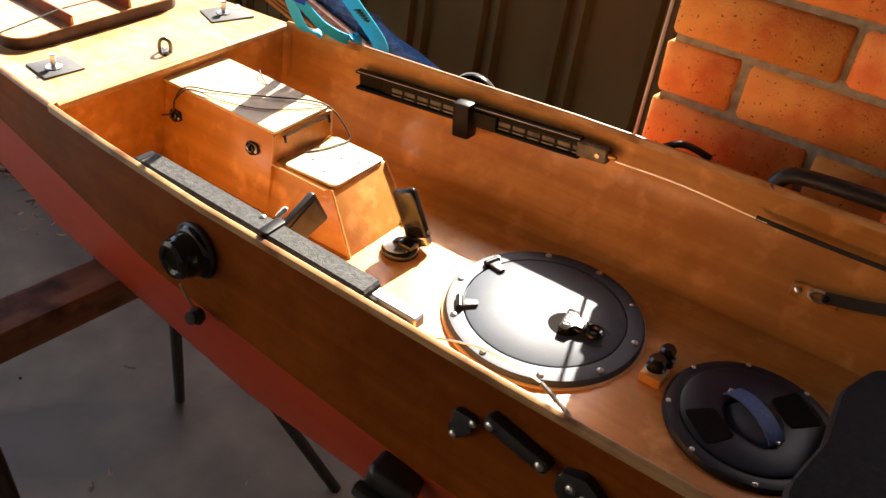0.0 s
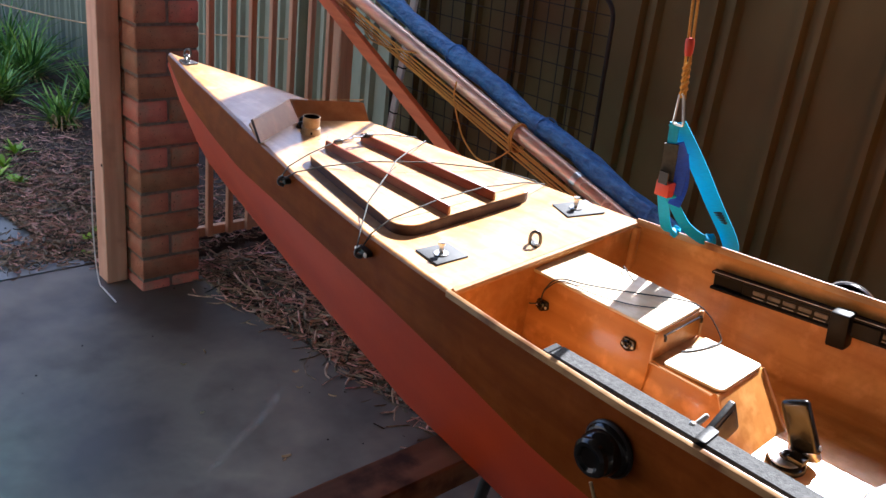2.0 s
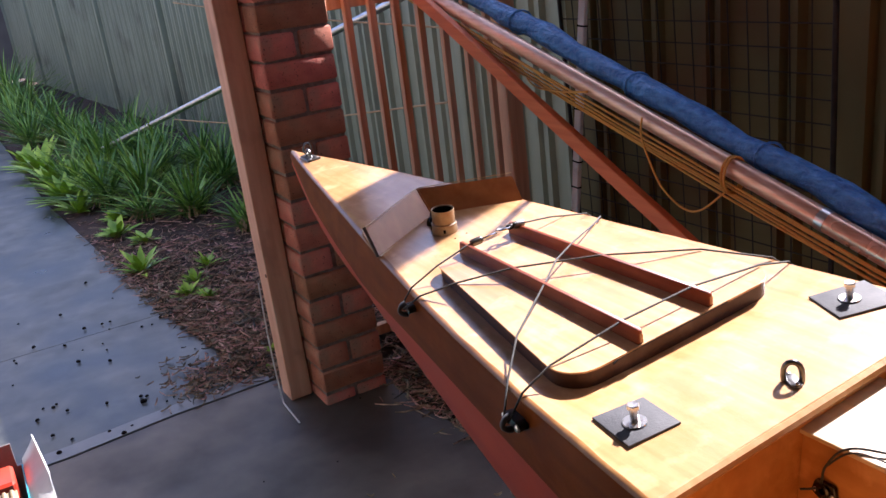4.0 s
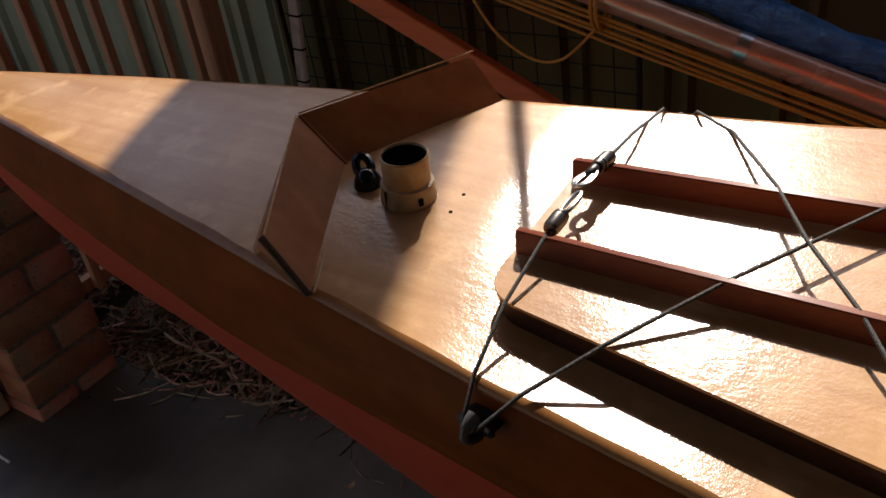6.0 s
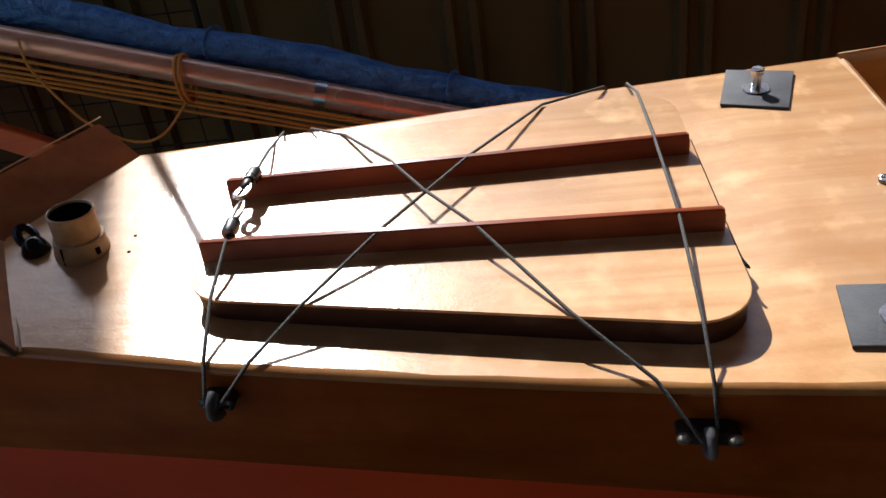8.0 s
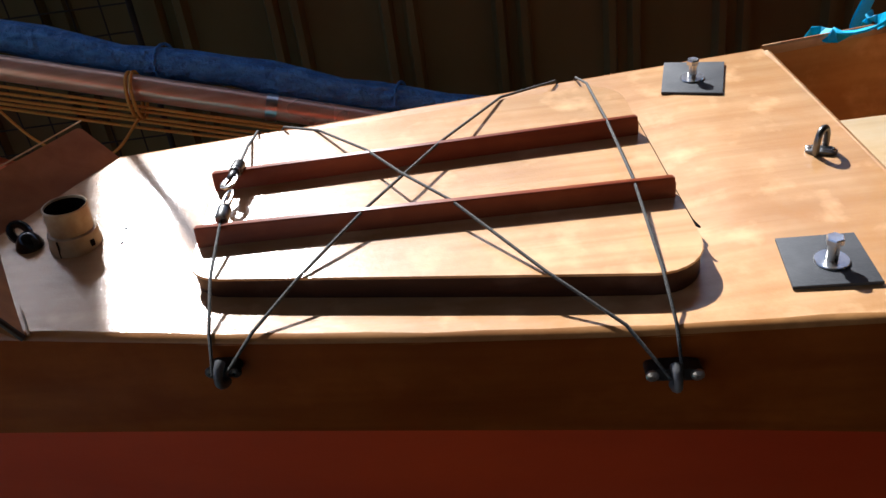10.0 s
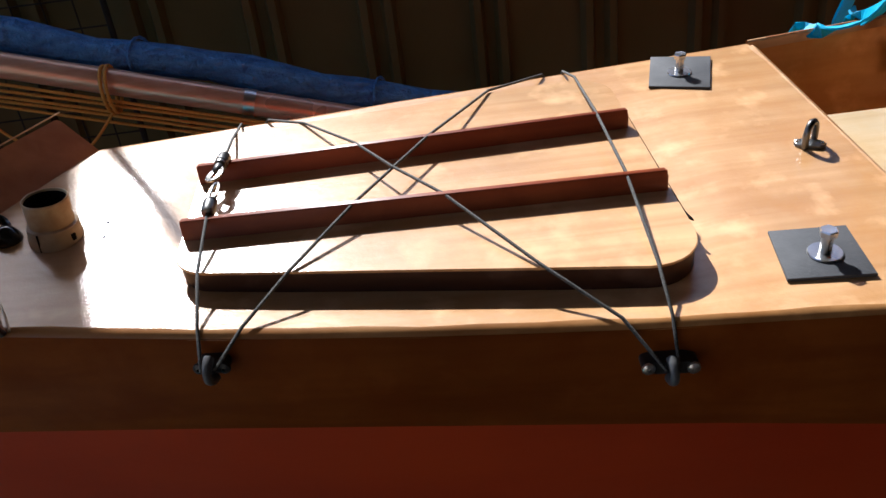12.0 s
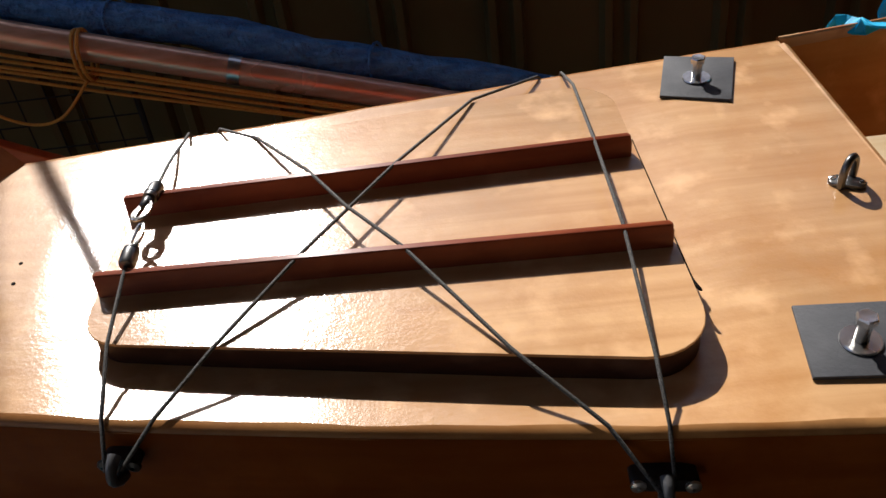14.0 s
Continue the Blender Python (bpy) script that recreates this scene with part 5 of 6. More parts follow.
part("latch_handle", prism(rounded([(-0.009, -0.021), (0.005, -0.021), (0.007, -0.006), (0.018, -0.0085), (0.024, -0.0085), (0.024, 0.0085), (0.018, 0.0085), (0.007, 0.006), (0.005, 0.021), (-0.009, 0.021)], 0.003, 3), 0.003, 0.0115, 0.002, lm), GLOSSBLK, ld, "black T-shaped turning latch")
for k in range(5):
    part("mark", box((-0.005, -0.013 + 0.006 * k, 0.0116), (0.002, -0.0105 + 0.006 * k, 0.0120), 0, 1, lm), CARD, ld)
part("latch_boss", tube(bmesh.new(), [lm @ Vector((0.033 + 0.0095 * math.cos(a), 0.0095 * math.sin(a), 0.005)) for a in [6.283 * k / 20 for k in range(20)]], 0.0042, 8, True), GLOSSBLK, ld)
part("latch_pin", lathe(bmesh.new(), [(0.0095, 0), (0.0095, 0.0025), (0.004, 0.003), (0, 0.0055)], 18, lm @ Matrix.Translation((0.033, 0, 0))), BLACK, ld)
for side in (-1, 1):      # moulded direction arrows
    part("mark", tube(bmesh.new(), [lm @ Vector((0.033 + 0.021 * math.cos(a), 0.021 * math.sin(a), 0.0002)) for a in [side * (0.7 + 0.12 * k) for k in range(10)]], 0.0007, 5), RAILGREY, ld)
for a in (2.84, 3.79):
    hm = H1 @ Matrix.Rotation(a, 4, "Z") @ Matrix.Translation((0.108, 0, 0.0105))
    part("hinge", tube(bmesh.new(), [hm @ Vector((0.004, -0.011, 0.003)), hm @ Vector((0.004, 0.011, 0.003))], 0.0048, 10), GLOSSBLK, hatch)
    part("hinge_arm", prism(rounded([(-0.020, -0.005), (0.003, -0.009), (0.003, 0.009), (-0.020, 0.005)], 0.003, 3), -0.001, 0.005, 0.0015, hm), BLACK, hatch, angle=30)

# twist-out round hatch with its blue strap
hz2 = floor_z(2.19)
H2 = Matrix.Translation((2.197, 0.012, hz2))
h2 = part("hatch_ring", lathe(bmesh.new(), [(0.098, 0), (0.098, 0.003), (0.095, 0.007), (0.084, 0.009), (0.081, 0.008), (0.078, 0.004)], 56, H2), HATCH2, kayak, "black round screw hatch ring")
d2 = part("hatch_door", lathe(bmesh.new(), [(0.081, 0.004), (0.0805, 0.010), (0.076, 0.012), (0.034, 0.010), (0.030, 0.004), (0.012, 0.001), (0, 0.001)], 56, H2), HATCH2, h2, "black screw-in hatch door with a dished middle")
for a in (0.9, 4.05):
    part("grip_well", prism(rounded([(0.036, -0.022), (0.074, -0.026), (0.074, 0.026), (0.036, 0.022)], 0.006, 3), 0.0115, 0.0122, 0, H2 @ Matrix.Rotation(a, 4, "Z")), HOLE, d2)
st = [H2 @ Matrix.Rotation(-0.55, 4, "Z") @ Vector((x, 0, z)) for x, z in ((-0.040, 0.0125), (-0.035, 0.018), (-0.013, 0.026), (0.013, 0.026), (0.035, 0.018), (0.040, 0.0125))]
part("strap", tube(bmesh.new(), catmull(st, 5), 0.01, flat=(0.0105, 0.0012), up=(0, 0, 1)), BLUESTRAP, d2, "dark blue webbing pull strap")
for p in (st[0], st[-1]):
    screw(d2, p + Vector((0, 0, 0.001)), (0, 0, 1), 0.004)
for k in range(8):
    a = 6.283 * (k + 0.5) / 8
    screw(h2, H2 @ Vector((0.0925 * math.cos(a), 0.0925 * math.sin(a), 0.0072)), (0, 0, 1), 0.0032)
# drain knob between the hatches
kb = part("knob_block", box((2.066, -0.008, floor_z(2.06)), (2.094, 0.020, floor_z(2.06) + 0.014), 0.003), PLY, kayak, "small varnished block with two black knobs")
for x, y, r in ((2.078, 0.012, 0.0125), (2.080, 0.037, 0.0115)):
    part("knob", lathe(bmesh.new(), [(r, 0), (r, 0.010), (r * 0.8, 0.012), (r * 0.85, 0.022), (r * 0.6, 0.026), (0, 0.026)], 16, Matrix.Translation((x, y, floor_z(2.06) + 0.004))), GLOSSBLK, kb, "black drain knob")
# wall fitting aft on the starboard side
fore = Vector((1, 0.02, 0.078)).normalized()
away = Vector((-0.04, -0.77, 0.64))
away = (away - fore * away.dot(fore)).normalized()
upw = away.cross(fore)
wm = Matrix.Translation((2.187, 0.2225, 0.9235)) @ Matrix(((fore.x, upw.x, away.x, 0), (fore.y, upw.y, away.y, 0), (fore.z, upw.z, away.z, 0), (0, 0, 0, 1)))
wf = part("strap_plate", box((-0.030, -0.0105, -0.003), (0.030, 0.0105, 0.005), 0.002, 1, wm), PLY, kayak, "varnished pad with a steel eye and black strap", smooth=False)
screw(wf, wm @ Vector((-0.020, 0, 0.0048)), away, 0.0045)
part("strap_eye", tube(bmesh.new(), [wm @ Vector((0.006 + 0.012 * math.cos(a), 0.007 * math.sin(a), 0.0085)) for a in [6.283 * k / 16 for k in range(16)]], 0.0024, 6, True), GALV, wf, "steel strap eye")
part("eye_stud", lathe(bmesh.new(), [(0.006, 0), (0.006, 0.006), (0.003, 0.009), (0, 0.009)], 14, wm @ Matrix.Translation((0.014, 0, 0.0045))), GLOSSBLK, wf)
part("strap", tube(bmesh.new(), catmull([wm @ Vector((0.012, 0.001, 0.011)), (2.240, 0.222, 0.938), (2.285, 0.226, 0.948), (2.36, 0.222, 0.956), (2.45, 0.214, 0.962)]), 0.01, flat=(0.0075, 0.0012), up=(0, -0.77, 0.64)), BLKCORD, wf, "black webbing strap")

# outside, starboard: rounded black fitting seen over the gunwale, and a handle further aft
part("side_fitting", lathe(bmesh.new(), [(0.0445, 0), (0.0455, 0.002), (0.0455, 0.006), (0.043, 0.008), (0.036, 0.009), (0.035, 0.020), (0.028, 0.026), (0, 0.027)], 40, axis((1.631, half(1.631) + 0.002, 0.9745), (0, 1, 0))), GLOSSBLK, kayak, "glossy black round fitting outside the gunwale")
part("fitting_rim", tube(bmesh.new(), [(1.631 + 0.0452 * math.cos(a), half(1.631) + 0.010, 0.9745 + 0.0452 * math.sin(a)) for a in [6.283 * k / 40 for k in range(40)]], 0.0016, 6, True), LIPGREY, kayak, "pale rim of the round fitting")
glue = [(x, half(x) - 0.0042, deck_z(x) + 0.0032) for x in [FRONT + 0.02 + 0.03 * k for k in range(44)]]
part("glue_line", tube(bmesh.new(), glue, 0.001, flat=(0.0009, 0.0004), up=(0, 0, 1)), CHEEK, kayak, "dark glue line along the gunwale", smooth=False)
hd = [(2.085, half(2.1) + 0.004, 1.022), (2.10, half(2.1) + 0.010, 1.040), (2.14, half(2.14) + 0.012, 1.046), (2.24, half(2.24) + 0.012, 1.050), (2.30, half(2.3) + 0.010, 1.046), (2.32, half(2.3) + 0.004, 1.03)]
part("carry_handle", tube(bmesh.new(), catmull(hd), 0.011, 10), BLACK, kayak, "black padded carry handle on the gunwale")
part("cleat", tube(bmesh.new(), catmull([(1.93, half(1.93) + 0.004, 1.014), (1.96, half(1.96) + 0.007, 1.030), (2.0, half(2.0) + 0.005, 1.025)]), 0.005, 8), GLOSSBLK, kayak, "small black cleat beside the gunwale")

# outside, port: vent cowl with its hanging plug, clips and bracket
p, d = on_side(1.598, 0.951, -1, 0.0)
cmx = axis(p, d) @ Matrix.Scale(0.92, 4)
vent = part("vent_cowl", lathe(bmesh.new(), [(0.0361, 0), (0.0361, 0.006), (0.0336, 0.010), (0.0302, 0.012), (0.0294, 0.024), (0.0252, 0.032), (0.0168, 0.036), (0, 0.037)], 36, cmx), GLOSSBLK, kayak, "glossy black round vent cowl on the hull side")
part("cowl_flange", lathe(bmesh.new(), [(0.0386, 0), (0.0386, 0.004), (0.0361, 0.0065)], 36, cmx), BLACK, vent)
part("cowl_hood", tube(bmesh.new(), [cmx @ Vector((0.0195 * math.cos(a), 0.0195 * math.sin(a), 0.034)) for a in [6.283 * k / 20 for k in range(20)]], 0.0068, 8, True), GLOSSBLK, vent)
part("cowl_mouth", lathe(bmesh.new(), [(0.0143, 0.036), (0.0134, 0.0375), (0, 0.037)], 24, cmx), HOLE, vent)
q0, q1 = p + d * 0.030 + Vector((0.004, 0, -0.034)), Vector((1.606, on_side(1.606, 0.862)[0].y - 0.012, 0.872))
part("plug_cord", tube(bmesh.new(), catmull([q0, q0.lerp(q1, 0.5) + Vector((0.004, -0.004, 0)), q1]), 0.0022, 6), PVC, vent, "weathered cord")
part("plug", lathe(bmesh.new(), [(0, -0.003), (0.010, -0.002), (0.012, 0.003), (0.008, 0.008), (0.0085, 0.014), (0.0, 0.016)], 16, axis(q1 + Vector((0, 0, -0.008)), (0.1, -1, 0.3))), RAILGREY, vent, "dull grey plug on a cord")


def side_plate(name, outline, x, z, thick, label, mat=BLACK, turn=0.0, bev=0.003):
    p, d = on_side(x, z, -1, 0.0)
    m = Matrix.Translation(p) @ Matrix(((1, 0, d.x, 0), (0, 0, d.y, 0), (0, 1, d.z, 0), (0, 0, 0, 1))) @ Matrix.Rotation(radians(turn), 4, "Z")
    return part(name, prism(rounded(outline, 0.006, 4), -0.002, thick, bev, m), mat, kayak, label, angle=40), m


pl3, m = side_plate("side_clip", [(-0.012, 0.014), (0.016, 0.014), (0.010, -0.004), (-0.006, -0.024), (-0.015, -0.02)], 1.993, 0.958, 0.008, "black three-cornered plastic clip on the hull side")
for u, v in ((0.012, 0.010), (-0.008, -0.018)):
    screw(pl3, m @ Vector((u, v, 0.008)), m.to_3x3() @ Vector((0, 0, 1)), 0.0042)
sb, m = side_plate("side_handle", [(-0.036, 0.010), (0.036, 0.008), (0.036, -0.010), (-0.036, -0.008)], 2.052, 0.977, 0.012, "black carry handle on the hull side", turn=-12)
for u in (-0.028, 0.028):
    screw(sb, m @ Vector((u, 0, 0.0118)), m.to_3x3() @ Vector((0, 0, 1)), 0.005)
cs, m = side_plate("side_cleat", [(-0.020, 0.012), (0.004, 0.020), (0.030, 0.002), (0.030, -0.022), (-0.010, -0.024), (-0.022, -0.010)], 2.118, 0.966, 0.010, "black cleat with two steel bolts")
for u, v in ((-0.006, 0.0), (0.008, -0.004)):
    screw(cs, m @ Vector((u, v, 0.0098)), m.to_3x3() @ Vector((0, 0, 1)), 0.005)
br = Matrix.Translation((1.918, -chine(1.918)[0] + 0.01, 0.815)) @ pose(0, 0, 0, 0, 10, 6)
rb = part("rod_bracket", box((-0.030, -0.040, -0.022), (0.028, 0.0, 0.020), 0.010, 3, br), BLACK, kayak, "black plastic bracket below the chine", angle=50)
part("bracket_lip", box((-0.034, -0.052, -0.024), (0.014, -0.036, -0.008), 0.004, 2, br), BLACK, rb)

# seat: padded black lobes on the floor
def cushion(outline, z0, z1, m):
    return prism(rounded(outline, 0.04, 6), z0, z1, 0.016, m, 4)


seat = part("seat", cushion([(2.262, -0.10), (2.274, -0.02), (2.266, 0.07), (2.284, 0.13), (2.38, 0.165), (2.62, 0.18), (2.62, -0.20), (2.33, -0.20), (2.276, -0.15)], floor_z(2.4) + 0.002, floor_z(2.4) + 0.058, Matrix()), FOAM, kayak, "black padded fabric seat", angle=60)
part("backrest", cushion([(-0.20, -0.02), (0.20, -0.02), (0.19, 0.26), (-0.19, 0.26)], 0, 0.04, Matrix.Translation((2.60, 0, floor_z(2.6) + 0.045)) @ Matrix(((0, 0.3, 1, 0), (1, 0, 0, 0), (0, 0.95, -0.3, 0), (0, 0, 0, 1)))), FOAM, seat, angle=60)
part("piping", tube(bmesh.new(), [(x, y, floor_z(2.4) + 0.046) for x, y in rounded([(2.261, -0.10), (2.273, -0.02), (2.265, 0.07), (2.283, 0.131), (2.38, 0.166), (2.62, 0.181), (2.62, -0.201), (2.33, -0.201), (2.275, -0.151)], 0.04, 6)], 0.004, 6, True), BLKCORD, seat)


# ---- what the boat rests on ----
trestle = thing("trestle", "dark old timber beam on black steel legs under the boat", "trestle")
part("beam", box((1.193, -0.572, 0.610), (1.273, 0.56, 0.662), 0.003, 1), BEAMWOOD, trestle, "stained square timber beam", smooth=False)
part("check_crack", box((1.2725, -0.57, 0.634), (1.2742, -0.47, 0.637), 0, 1), HOLE, trestle)
for y in (-0.40, 0.40):
    s = 1 if y > 0 else -1
    for dx in (-0.20, 0.20):
        part("leg", tube(bmesh.new(), catmull([(1.235 + dx * 0.12, y, 0.61), (1.235 + dx * 0.4, y + s * 0.01, 0.57), (1.243 + dx * 0.9, y + s * 0.02, 0.35), (1.243 + dx * 1.3, y + s * 0.02, 0.0)], 4), 0.016, 10), STEEL, trestle, "bent black steel leg")
    part("leg_bracket", box((1.200, y - 0.035, 0.592), (1.268, y + 0.035, 0.611), 0.004), STEEL, trestle)
for foot in ((0.985, 0.186), (1.449, 0.239)):     # struts spread beneath the hull
    part("strut", tube(bmesh.new(), [(*foot, 0.0), (1.233, -0.010, 0.612)], 0.0125, 10), STEEL, trestle)
trestle2 = copy_thing(trestle, Matrix.Translation((1.75, 0, -0.012)))
tagged(trestle2, "dark old timber beam on black steel legs under the stern")

# timber post against the pier, with a hanging wire
post = thing("timber_post", "pale primed timber post fixed to the brick pier", "post")
part("post", box((-0.985, 0.112, 0.0), (-0.897, 0.190, ROOF), 0.003, 1), POSTWOOD, post, smooth=False)
part("bolt_hole", lathe(bmesh.new(), [(0.006, 0), (0.006, 0.001), (0, 0.001)], 10, axis((-0.905, 0.1115, 0.47), (0, -1, 0))), HOLE, post)
wire = thing("loose_wire", "thin pale wire hanging beside the post", "wire")
part("wire", tube(bmesh.new(), catmull([(-0.992, 0.105, 0.42), (-0.990, 0.100, 0.22), (-0.965, 0.095, 0.08), (-0.91, 0.085, 0.008), (-0.86, 0.080, 0.006), (-0.73, 0.076, 0.006)]), 0.003, 6), LATHE, wire)

# slatted gate
gate = thing("gate", "stained timber slat gate beside the brick pier", "gate")
for k in range(8):
    y = 0.505 + 0.0925 * k
    part("slat", box((-1.045, y - 0.012, 0.06), (-1.018, y + 0.012, 1.62), 0.002, 1), GATEWOOD, gate, smooth=False)
for z in (0.075, 1.285):
    part("rail", box((-1.075, 0.45, z - 0.02), (-1.046, 1.20, z + 0.02), 0.002, 1), GATEWOOD, gate, smooth=False)
gp = thing("gate_post", "stained square timber gate post", "post")
part("post", box((-1.08, 1.20, 0), (-1.01, 1.27, 1.9), 0.004, 1), GATEWOOD, gp, smooth=False)

# rolled sail and spar with coiled ropes, leaning on the gate
def along(x, p, q):
    t = (x - p[0]) / (q[0] - p[0])
    return Vector(p).lerp(Vector(q), t)


A0, A1 = (2.95, 0.92, 0.062), (-1.75, 0.86, 1.525)
spar = thing("spar", "scuffed copper-toned spar leaning on the gate", "spar")
part("end_cap", tube(bmesh.new(), [along(2.96, A0, A1), along(2.90, A0, A1)], 0.026, 18), BLACK, spar, "black end cap")
part("collar", tube(bmesh.new(), [along(0.62, A0, A1), along(0.60, A0, A1)], 0.0255, 18), ALU, spar)
part("spar_tube", tube(bmesh.new(), [along(x, A0, A1) for x in (2.95, 1.5, 0.4, -0.6, -1.75)], 0.024, 18), POLE, spar)
B0, B1 = (2.85, 0.978, 0.110), (-1.7, 0.918, 1.561)
sail = thing("furled_sail", "blue tarpaulin sail rolled round its pole", "sail")
bm = bmesh.new()
pts, rad = [], []
for k in range(70):
    x = 2.85 - 4.55 * k / 69
    pts.append(along(x, B0, B1) + Vector((0, 0.004 * math.sin(k * 1.3), 0.004 * math.cos(k * 0.9))))
    rad.append(0.031 + 0.002 * math.sin(k * 0.8) + 0.003 * math.sin(k * 2.1))
part("sail_roll", tube(bm, pts, rad, 16), SAIL, sail, angle=80)
for x in (0.85, 0.42, 0.0, -0.5, -0.95):
    c = along(x, B0, B1)
    part("tie", tube(bmesh.new(), [c + Vector((0.012 * math.cos(a), 0.036 * math.cos(a), 0.036 * math.sin(a))) for a in [6.283 * k / 16 for k in range(16)]], 0.003, 6, True), SAIL, sail)


def rope(pts, r=0.0042, label="yellow braided rope tied along the spar", mat=None, name="rope"):
    o = thing(name, label, "rope")
    part("strand", tube(bmesh.new(), catmull(pts, 8), r, 7), mat or YROPE, o)
    return o


r9 = random.Random(9)
for k in range(5):
    dz, dy = -0.026 - 0.013 * k, -0.022 + 0.006 * k
    rope([along(x, A0, A1) + Vector((0, dy + 0.004 * r9.uniform(-1, 1), dz * (0.75 + 0.35 * math.sin(3.14 * (1.2 - x) / 2.4)) + 0.003 * r9.uniform(-1, 1))) for x in (1.35, 1.0, 0.7, 0.37, 0.0, -0.4, -0.8, -1.2)], 0.003)
k0 = along(0.37, A0, A1)
for dx in (-0.004, 0.005):
    rope([k0 + Vector((dx, 0.036 * math.cos(a) - 0.004, -0.014 + 0.043 * math.sin(a))) for a in [6.283 * j / 12 for j in range(13)]], 0.0034, "yellow rope lashing round the spar")
rope([k0 + Vector((0, -0.03, -0.05)), (0.32, 0.83, 0.768), (0.26, 0.83, 0.762), (0.195, 0.83, 0.80), (0.15, 0.835, 0.855), (0.115, 0.84, 0.92), (0.11, 0.85, 0.965)], 0.0027, "loose yellow rope loop hanging from the spar")
rope([along(-0.10, A0, A1) + Vector((0, -0.03, 0)), (-0.25, 0.86, 1.0), (-0.42, 0.9, 1.0), (-0.60, 0.98, 1.05)], 0.0032, "loose yellow rope end across the timber")
plank = thing("plank", "red cedar plank leaning against the gate", "plank")
P0, P1 = Vector((1.60, 0.829, 0.026)), Vector((-1.14, 0.829, 1.369))
dv = (P1 - P0).normalized()
part("plank", box((0, -0.012, -0.022), ((P1 - P0).length, 0.012, 0.022), 0.002, 1, Matrix.Translation(P0) @ Matrix(((dv.x, 0, -dv.z, 0), (0, 1, 0, 0), (dv.z, 0, dv.x, 0), (0, 0, 0, 1)))), PLANKWOOD, plank, smooth=False)

# wire mesh panel against the fence
mesh_panel = thing("mesh_panel", "black wire mesh panel in a round steel frame", "mesh panel")
fr = [(x, 1.50 - 0.05 * z, z) for x, z in rounded([(-0.98, 0.06), (0.20, 0.06), (0.22, 1.245), (-0.96, 1.255)], 0.08, 6)]
part("frame", tube(bmesh.new(), fr, 0.008, 10, True), MESHMAT, mesh_panel)
for k in range(1, 16):
    x = -0.97 + 1.18 * k / 16
    part("wire", tube(bmesh.new(), [(x, 1.497, 0.07), (x + 0.01, 1.50 - 0.0625, 1.245)], 0.0022, 5), MESHMAT, mesh_panel)
for k in range(1, 17):
    z = 0.06 + 1.19 * k / 17
    part("wire", tube(bmesh.new(), [(-0.97, 1.50 - 0.05 * z, z), (0.21, 1.50 - 0.05 * z, z)], 0.0022, 5), MESHMAT, mesh_panel)
stake = thing("stake", "white painted notched timber stake leaning on the fence", "stake")
part("stake", box((-0.018, -0.009, 0), (0.018, 0.009, 1.75), 0.003, 1, Matrix.Translation((-0.83, 1.30, 0.0)) @ pose(0, 0, 0, -4, 4, 0)), LATHE, stake, smooth=False)
for k in range(10):
    part("band", box((-0.019, -0.010, 0.3 + 0.1 * k), (0.019, 0.010, 0.306 + 0.1 * k), 0, 1, Matrix.Translation((-0.83, 1.30, 0.0)) @ pose(0, 0, 0, -4, 4, 0)), HOLE, stake, smooth=False)

# rail pole and twigs beyond the gate
rail = thing("metal_rail", "pale galvanised pole slung above the garden bed", "pole")
part("pole", tube(bmesh.new(), [(-5.6, 0.30, 0.19), (-2.5, 1.22, 1.085), (-1.55, 1.50, 1.36)], 0.02, 10), ALU, rail)
for k, (a, b, c) in enumerate((((-3.6, 0.5, 0.62), (-2.6, 0.75, 0.66), (-1.12, 1.0, 0.86)), ((-3.2, 0.55, 1.3), (-2.2, 0.8, 1.2), (-1.1, 1.1, 1.12)))):
    rope([a, b, c], 0.004, "thin pale dry vine strung across the bed", STRAW, "vine")

# ---- sling holding the boat's shoulder ----
sling = thing("lifting_sling", "cyan webbing sling with red buckle hanging from a karabiner", "sling")
AP = Vector((1.378, 0.098, 1.230))


def strap(pts, w, mat, name, label="", upv=(0.3, -0.9, 0.3), parent=sling):
    return part(name, tube(bmesh.new(), catmull(pts, 6), 0.01, flat=(w, 0.0012), up=upv), mat, parent, label, smooth=False)


strap([AP, (1.387, 0.160, 1.166), (1.397, 0.226, 1.090), (1.407, 0.289, 1.018), (1.409, 0.296, 0.985), (1.409, 0.294, 0.90)], 0.0130, CYAN, "webbing", "cyan webbing strap", upv=(-0.45, 0.75, 0.45))
bars = bmesh.new()
for k in range(5):
    c = Vector((1.402, 0.2495, 1.0672)) + Vector((0.001, 0.010, -0.0095)) * (k * 0.5 - 1)
    box((-0.0072, -0.001, -0.0022), (0.0072, 0.001, 0.0022), 0, 1, Matrix.Translation(c + Vector((0, -0.0025, -0.001))) @ pose(0, 0, 0, -42, 0, 4), bars)
part("label_bars", bars, DKWEB, sling, "dark printed bars on the strap", smooth=False)
strap([AP + Vector((-0.004, 0, 0)), (1.375, 0.102, 1.19), (1.377, 0.105, 1.16)], 0.007, CYAN, "webbing")
strap([(1.376, 0.099, 1.198), (1.377, 0.101, 1.168), (1.378, 0.102, 1.140)], 0.0105, DKWEB, "webbing", "dark webbing pad")
part("buckle", box((1.366, 0.094, 1.117), (1.391, 0.112, 1.141), 0.003, 2), ORANGERED, sling, "red plastic cam buckle", angle=30)
part("buckle_tongue", box((1.370, 0.0915, 1.137), (1.387, 0.0945, 1.157), 0.001, 1), BLACK, sling, smooth=False)
